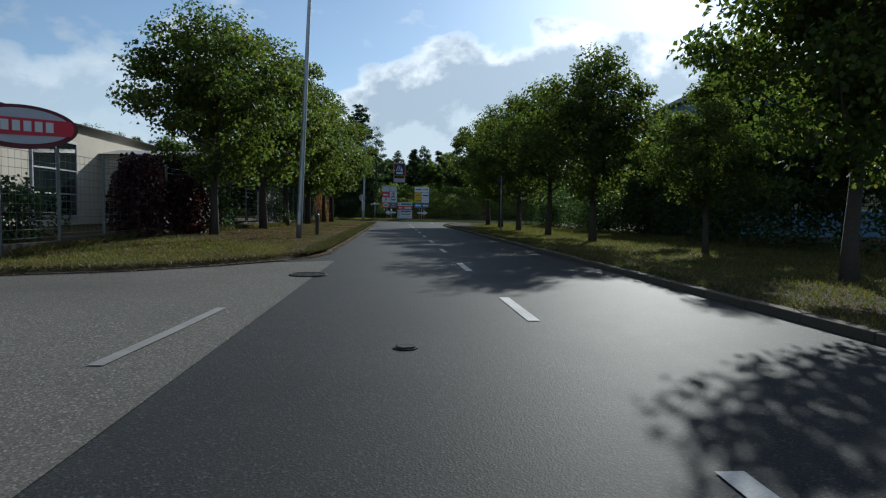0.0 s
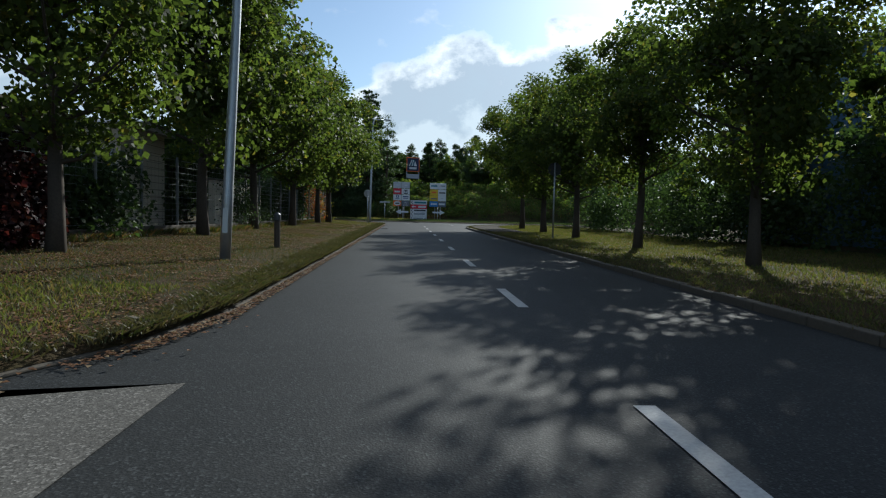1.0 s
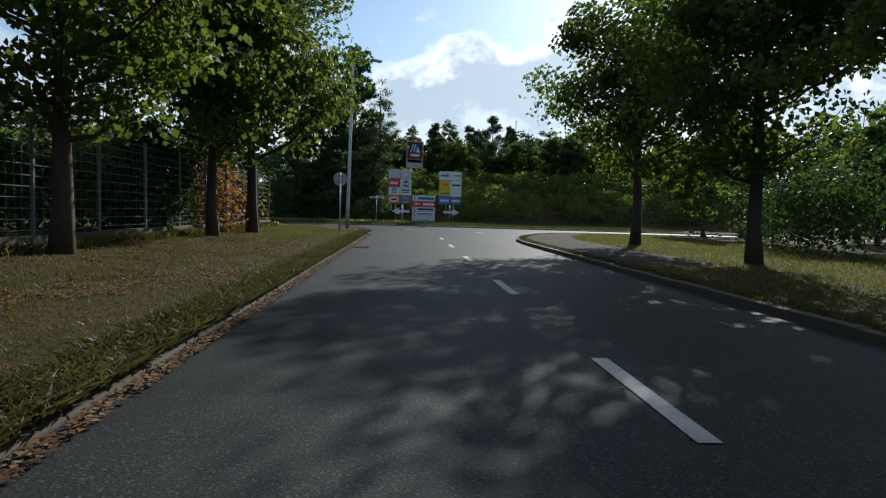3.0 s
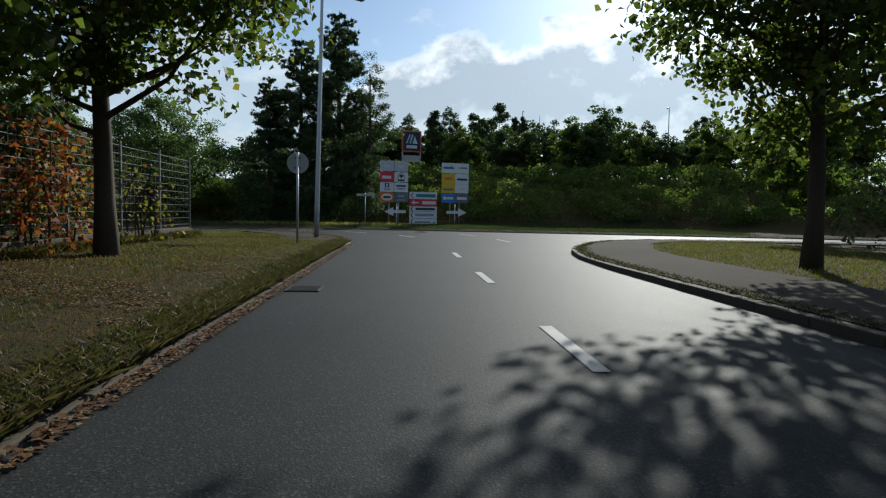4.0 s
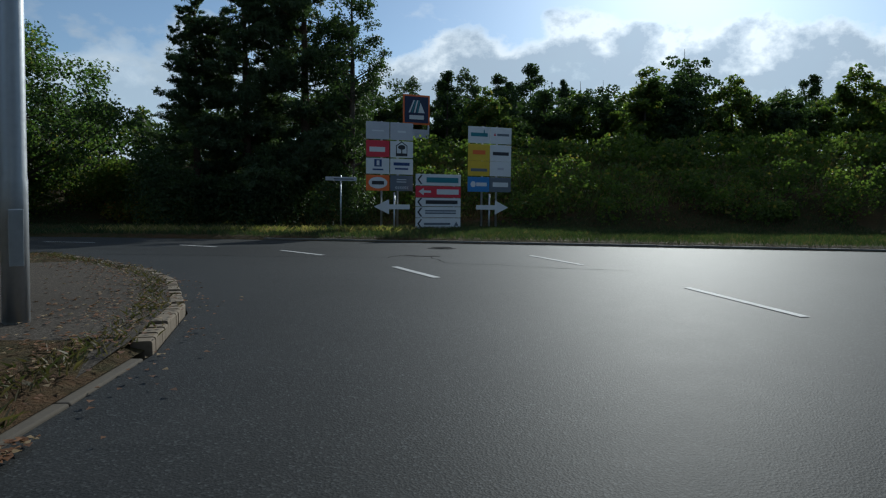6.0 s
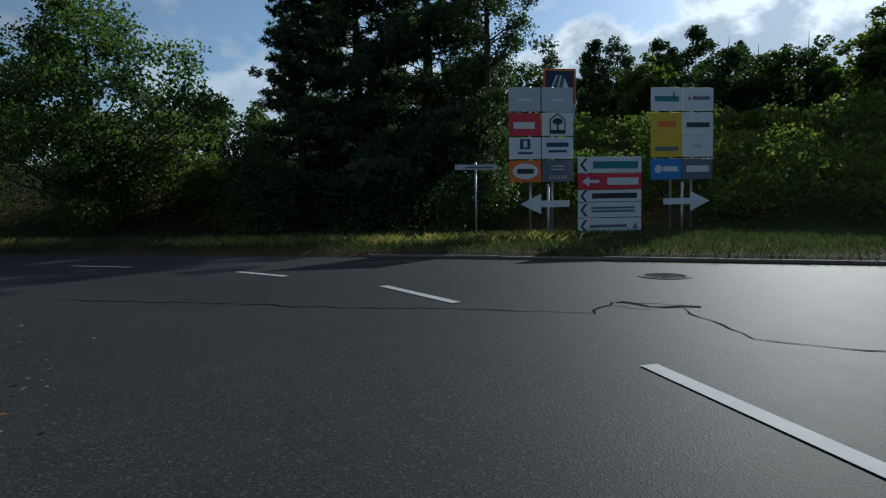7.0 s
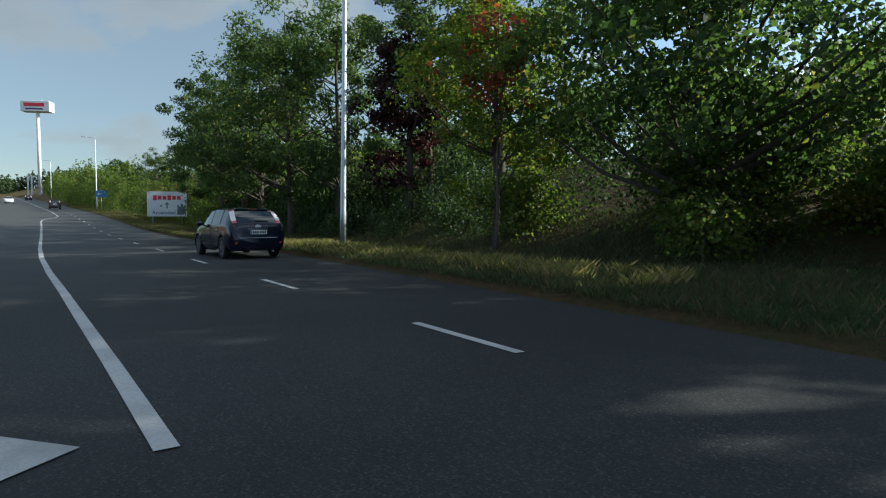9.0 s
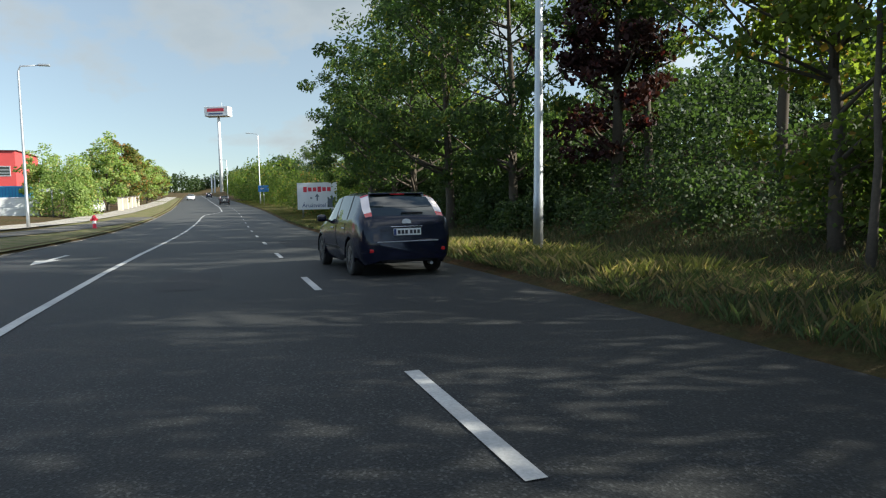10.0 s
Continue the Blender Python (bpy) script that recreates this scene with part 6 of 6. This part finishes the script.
# ---- fence on its concrete plinth ----
fence = thing("fence", Matrix(), "tall welded wire fence on a low concrete plinth", "fence")
FENCE = [A(-3.85, -5.8), A(6, -5.4), A(16.0, -4.5), A(29, -4.4), A(41.9, -4.35)]
FENCE_H = 2.15
M_WIRE = worn("galvanised_wire", (.15, .165, .16), .6, .3, 20, .2)
for a_, b_ in zip(FENCE, FENCE[1:]):
    n_ = max(1, round((b_ - a_).length / 2.1))
    for k in range(n_):
        p0, p1 = a_.lerp(b_, k / n_), a_.lerp(b_, (k + 1) / n_)
        g0, g1 = gz(*p0), gz(*p1)
        d = p1 - p0
        ang = heading(d)
        L = d.length
        bm = bmesh.new()
        box(bm, L + .02, .14, .42, L / 2, 0, 0, .015)
        o = part("plinth", bm, M_KERB_OLD, fence)
        o.matrix_basis = Matrix.Translation((p0.x, p0.y, g0 + .02)) @ Matrix.Rotation(ang, 4, "Z")
        bm = bmesh.new()
        for i in range(11):
            z = .32 + i * (FENCE_H - .36) / 10
            for yy in ((-.012, .012)):
                box(bm, L, .007, .007, L / 2, yy, z)
        for i in range(int(L / .20)):
            box(bm, .003, .003, FENCE_H - .36, .1 + i * .20, 0, .32 + (FENCE_H - .36) / 2)
        o = part("wire_panel", bm, M_WIRE, fence)
        o["kind"] = "stuff"
        o.matrix_basis = Matrix.Translation((p0.x, p0.y, g0)) @ Matrix.Rotation(ang, 4, "Z")
        bm = bmesh.new()
        tube(bm, [(0, 0, -.1), (0, 0, FENCE_H + .05)], [.035, .035], 8)
        o = part("fence_post", bm, M_WIRE, fence)
        o.matrix_basis = Matrix.Translation((p0.x, p0.y, g0))
e_ = FENCE[-1]
bm = bmesh.new()
tube(bm, [(0, 0, -.1), (0, 0, FENCE_H + .05)], [.035, .035], 8)
part("fence_post", bm, M_STEEL_DARK, fence).matrix_basis = Matrix.Translation((e_.x, e_.y, gz(*e_)))

# ---- pavements at the corners ----
ribbon("pavement_corner", stretch(KERB_W, A(43.2, 0), A(53.6, -5.0)), .15, 2.2, .115, .155, M_PATH, "brown-grey paved corner under the lamp post", "pavement", sink=.14)
ribbon("pavement_right", [p for p in KERB_E if (p - V2((5, 56))).length < 17], .17, 2.3, .115, .16, M_PATH, "brown-grey pavement round the corner", "pavement", sink=.14)

# ---- buildings ----
def shed(name, m, w, d, h, ridge, wall_mat, label, windows=(), roof_mat=None, over=.3):
    """A hall: walls with openings shown as framed panes, a pitched roof along its length."""
    root = thing(name, m, label, "building")
    bm = bmesh.new()
    prism(bm, [(-w / 2, -d / 2), (w / 2, -d / 2), (w / 2, d / 2), (-w / 2, d / 2)], -.4, h)
    part("wall", bm, wall_mat, root)
    bm = bmesh.new()
    a = [(-w / 2 - over, -d / 2 - over, h), (-w / 2 - over, d / 2 + over, h), (-w / 2 - over, 0, h + ridge)]
    b = [(w / 2 + over, y, z) for _, y, z in a]
    va, vb = [bm.verts.new(p) for p in a], [bm.verts.new(p) for p in b]
    bm.faces.new(va)
    bm.faces.new(vb[::-1])
    for i in range(3):
        bm.faces.new((va[i], vb[i], vb[(i + 1) % 3], va[(i + 1) % 3]))
    bmesh.ops.recalc_face_normals(bm, faces=bm.faces[:])
    part("roof", bm, roof_mat or M_ROOF, root)
    for x, z, ww, hh in windows:
        win = new("window")
        win.parent = root
        win.matrix_basis = Matrix.Translation((x, -d / 2, z))
        bm = bmesh.new()
        box(bm, ww, .05, hh, 0, 0, 0)
        part("pane", bm, M_CARGLASS, win, "dark glass")
        for bx, bz, sw, sh in ((0, hh / 2, ww + .1, .08), (0, -hh / 2, ww + .16, .09), (ww / 2, 0, .08, hh), (-ww / 2, 0, .08, hh), (0, hh * .12, ww, .06), (0, -hh * .2, ww, .06), (0, 0, .06, hh)):
            bm = bmesh.new()
            box(bm, sw, .09, sh, bx, -.01, bz, .008)
            part("window_frame", bm, M_GREYWHITE, win)
    return root


def block_wall(n):
    """Cream blocks with dark joints."""
    v = coords(n)
    br = n.t.nodes.new("ShaderNodeTexBrick")
    br.inputs["Scale"].default_value, br.inputs["Brick Width"].default_value, br.inputs["Row Height"].default_value = 1.0, .50, .25
    br.inputs["Mortar Size"].default_value = .012
    turn = n.t.nodes.new("ShaderNodeMapping")
    turn.inputs["Rotation"].default_value = (radians(90), 0, 0)
    n.t.links.new(v, turn.inputs["Vector"])
    n.t.links.new(turn.outputs[0], br.inputs["Vector"])
    br.inputs["Color1"].default_value, br.inputs["Color2"].default_value, br.inputs["Mortar"].default_value = (.56, .50, .41, 1), (.50, .45, .37, 1), (.24, .21, .17, 1)
    stain = noise_tex(n, v, 1.2, 5)
    c = n.mix(n.math("MULTIPLY", n.ramp(stain, [(.45, (0, 0, 0)), (.75, (1, 1, 1))]), .3), br.outputs[0], (.30, .26, .21))
    return principled(n, c, .85, 0, bump(n, br.outputs[1], .4, .006), .3)


M_BLOCK = material("cream_blockwork", block_wall)
street_turn = heading(A_DIR)
bp = A(14.7, -10.7)
shed("office_building", Matrix.Translation((bp.x, bp.y, .15)) @ Matrix.Rotation(street_turn - radians(90), 4, "Z"), 7.6, 3.4, 3.4, .35, M_BLOCK,
     "low cream block-walled office behind trees", [(3.1, 2.2, .9, .8), (1.2, 1.65, 1.2, 2.0), (-2.3, 1.65, 1.2, 2.3)])
hp = A(7.5, -21)
shed("warehouse", Matrix.Translation((hp.x, hp.y, .15)) @ Matrix.Rotation(street_turn, 4, "Z"), 30, 19, 4.4, 2.1, M_RENDER, "large pale warehouse with a low pitched roof",
     [(8, 2.2, 2, 2.2), (1.6, 2.1, 3.2, 3.0), (-6, 2.2, 2, 2.2)])
bb = A(17, 22.5)
shed("blue_hall", Matrix.Translation((bb.x, bb.y, .1)) @ Matrix.Rotation(street_turn + radians(-90), 4, "Z"), 9, 11, 7.4, .25, worn("blue_cladding", (.06, .13, .22), .5, .1, 8, .1), "blue-grey clad industrial hall", [(-2, 2, 1.6, 1.2), (2, 2, 1.6, 1.2)])
rb = M(98, -31.5)
shed("red_building", Matrix.Translation((rb.x, rb.y, rise(92))) @ Matrix.Rotation(heading(M_DIR) - radians(90), 4, "Z"), 13, 10, 7.6, .2, worn("red_facade", (.42, .05, .05), .7, 0, 10, .1),
     "red building with a window band behind trees", [(4.6, 5.0, 2.6, 1.2), (1.4, 5.0, 2.6, 1.2), (-2.0, 5.0, 2.6, 1.2)])

# white garden wall behind the fence
gw = thing("garden_wall", Matrix.Translation((*A(19.6, -5.15), gz(*A(19.6, -5.15)))) @ Matrix.Rotation(street_turn, 4, "Z"), "white rendered wall with grey stains behind the fence", "wall")
bm = bmesh.new()
box(bm, 7.0, .22, 2.0, 0, 0, .75, .01)
part("wall_body", bm, M_RENDER, gw)
bm = bmesh.new()
box(bm, 7.1, .30, .07, 0, 0, 1.785, .012)
part("coping", bm, M_CONCRETE, gw)

# oval company sign on a post by the side entrance
ov = thing("oval_sign", at_ground(-19.95, 13.25, radians(18), -.45), "oval red and dark blue company sign on a white post", "sign")
posts(ov, (-.62,), 2.9, .05)
shape(ov, ellipse(0, 2.95, .86, .38, 40), M_MAROON, -.10, "sign_plate", .14)
shape(ov, ellipse(0, 2.96, .76, .31, 40), M_GREYWHITE, -.112, "sign_ring")
shape(ov, [(x, z) for x, z in ellipse(0, 2.96, .80, .36, 48) if abs(z - 2.95) < .17], M_RED, -.120, "sign_face")
for i in range(6):
    bar(ov, -.41 + i * .165, 2.96, .115, .18, M_WHITE, -.13)

# ---- along the main road ----
au = thing("billboard", at_ground(-54.5, 97.2, radians(52)), "white billboard with red lettering block and an arrow", "billboard")
gb = gz(-54.5, 97.2)
z0 = 1.15 - gb
posts(au, (-1.1, 1.1), z0 + 2.0, .06)
cell(au, -1.5, 1.5, z0, z0 + 2.0, M_WHITE, 0)
for i in range(6):
    bar(au, -.90 + i * .36, z0 + 1.5, .27, .40 if i in (0, 3) else .30, M_RED, -.02)
shape(au, [(-.05, z0 + .65), (-.05, z0 + .95), (-.18, z0 + .95), (0, z0 + 1.18), (.18, z0 + .95), (.05, z0 + .95), (.05, z0 + .65)], M_SLATE, -.022, "arrow")
bar(au, -.45, z0 + .85, .14, .12, M_SLATE, -.02)
shape(au, [(.75, z0 + .15), (1.25, z0 + .12), (1.35, z0 + .55), (1.15, z0 + 1.05), (.98, z0 + .75), (.80, z0 + .95)], M_SLATE, -.024, "splash")
txt = bpy.data.curves.new("lettering", "FONT")
txt.body, txt.size, txt.align_x, txt.align_y, txt.extrude = "Áruátvétel", .42, "CENTER", "CENTER", .003
tob = new("lettering_curve", txt)
dg = bpy.context.evaluated_depsgraph_get()
me = bpy.data.meshes.new_from_object(tob.evaluated_get(dg))
bpy.data.objects.remove(tob)
lt = part("lettering", me, M_NAVY, au, "dark lettering")
lt.matrix_basis = Matrix.Translation((-.25, -.024, z0 + .30)) @ Matrix.Rotation(radians(90), 4, "X")

tw = M(300, 8)
tower = thing("pylon_tower", Matrix.Translation((tw.x, tw.y, rise(300))) @ Matrix.Rotation(radians(50), 4, "Z"), "tall white advertising pylon with a box sign on top", "pylon")
bm = bmesh.new()
tube(bm, [(0, 0, 0), (0, 0, 27)], [.52, .44], 16)
part("mast", bm, M_WHITE, tower, smooth=True)
bm = bmesh.new()
box(bm, 7.6, 3.4, 3.0, 0, 0, 26.0, .1)
part("sign_box", bm, M_WHITE, tower)
bar(tower, -.2, 26.4, 5.4, 1.0, M_RED, -1.74)
bar(tower, -.2, 25.2, 4.6, .4, M_NAVY, -1.74)
bm = bmesh.new()
tube(bm, [(1.2, 0, 27), (1.2, 0, 29)], [.12, .08], 8)
part("aerial", bm, M_STEEL, tower)
for dx in (-3.2, -2.2):
    bm = bmesh.new()
    tube(bm, [(dx, 0, 0), (dx, 0, 6.5)], [.2, .2], 12)
    part("flag_mast", bm, M_WHITE, tower)

tower.scale = (1.42, 1.42, 1.42)
hy = M(42.5, -8.6)
hyd = thing("fire_hydrant", Matrix.Translation((hy.x, hy.y, gz(*hy))), "red fire hydrant with a white band", "hydrant")
bm = bmesh.new()
tube(bm, [(0, 0, -.1), (0, 0, .05), (0, 0, .06), (0, 0, .55)], [.16, .16, .10, .10], 14)
part("barrel", bm, M_RED, hyd, smooth=True)
bm = bmesh.new()
tube(bm, [(0, 0, .28), (0, 0, .46)], [.105, .105], 14)
part("band", bm, M_WHITE, hyd)
bm = bmesh.new()
tube(bm, [(0, 0, .55), (0, 0, .62), (0, 0, .72), (0, 0, .80)], [.13, .14, .10, .03], 14)
part("cap", bm, M_RED, hyd, smooth=True)
for s_ in (1, -1):
    bm = bmesh.new()
    tube(bm, [(0, s_ * .08, .52), (0, s_ * .20, .52)], [.06, .06], 10)
    part("outlet", bm, M_RED, hyd)

bs = thing("blue_road_sign", at_ground(*M(93, 4.7), radians(52)), "blue rectangular road sign on a post", "traffic sign")
posts(bs, (0,), 2.9, .04)
cell(bs, -.75, .75, 1.9, 2.8, M_BLUE, -.04)
arrow(bs, -.2, 2.35, .5, .35, -1, M_WHITE, -.06)

# left pavement, side road and grass strip of the main road
ribbon("dry_verge", stretch(KERB_W, M(16, -7), M(180, -7)), .12, 4.6, .10, None, M_TURF, "dry sunlit grass strip beside the main road", "verge", 6, 1, .02)
ribbon("side_lane", [M(24, -15), M(32, -11.6), M(40, -10.2), M(50, -9.0), M(60, -7.9)], -1.2, 1.2, None, None, M_APRON, "narrow grey side lane joining the main road", "road", 4, 1, .045)
ribbon("footpath", [M(26, -19), M(38, -14.6), M(52, -12.4), M(70, -11.2), M(110, -10.4), M(200, -10.2)], -1.3, 1.3, None, None, M_PALE_PATH, "pale footpath beside the main road", "pavement", 4, 1, .06)

# white enclosure wall and a blue container beside the footpath
ww = thing("enclosure_wall", at_ground(*M(64, -19.4), heading(M_NORTH)), "low white wall with a faded emblem beside the footpath", "wall")
bm = bmesh.new()
box(bm, 5.6, .2, 1.6, 0, 0, .75, .02)
part("wall_body", bm, M_WHITE, ww)
shape(ww, [(2.1, .45), (2.5, .45), (2.6, .9), (2.3, 1.1), (2.05, .9)], M_GREYWHITE, -.112, "emblem")
ct = thing("container", at_ground(*M(73, -20.6), heading(M_NORTH)), "bright blue container behind the white wall", "container")
bm = bmesh.new()
box(bm, 2.6, 2.0, 2.5, 0, 0, 1.3, .04)
part("shell", bm, worn("bright_blue_paint", (.03, .27, .52), .45, 0, 9, .1), ct)
for i in range(9):
    bm = bmesh.new()
    box(bm, .06, .03, 2.2, -1.1 + i * .275, -1.01, 1.3, .01)
    part("rib", bm, M_BLUE, ct)
sp = thing("path_sign", at_ground(*M(64, -15.6), heading(M_NORTH)), "dark post with a small white plate beside the footpath", "sign")
posts(sp, (0,), 2.5, .05)
cell(sp, -1.0, .1, 2.15, 2.45, M_WHITE, -.05)
for i in range(5):
    q = M(78 + 5 * i, -12.0)
    gp = thing("gate_pillar", at_ground(*q, heading(M_NORTH)), "pale rendered fence pillar beside the footpath", "pillar", "fence pillars")
    bm = bmesh.new()
    box(bm, .5, .5, 1.5, 0, 0, .7, .02)
    part("shaft", bm, M_RENDER, gp)
    bm = bmesh.new()
    box(bm, .62, .62, .08, 0, 0, 1.49, .015)
    part("cap", bm, M_CONCRETE, gp)
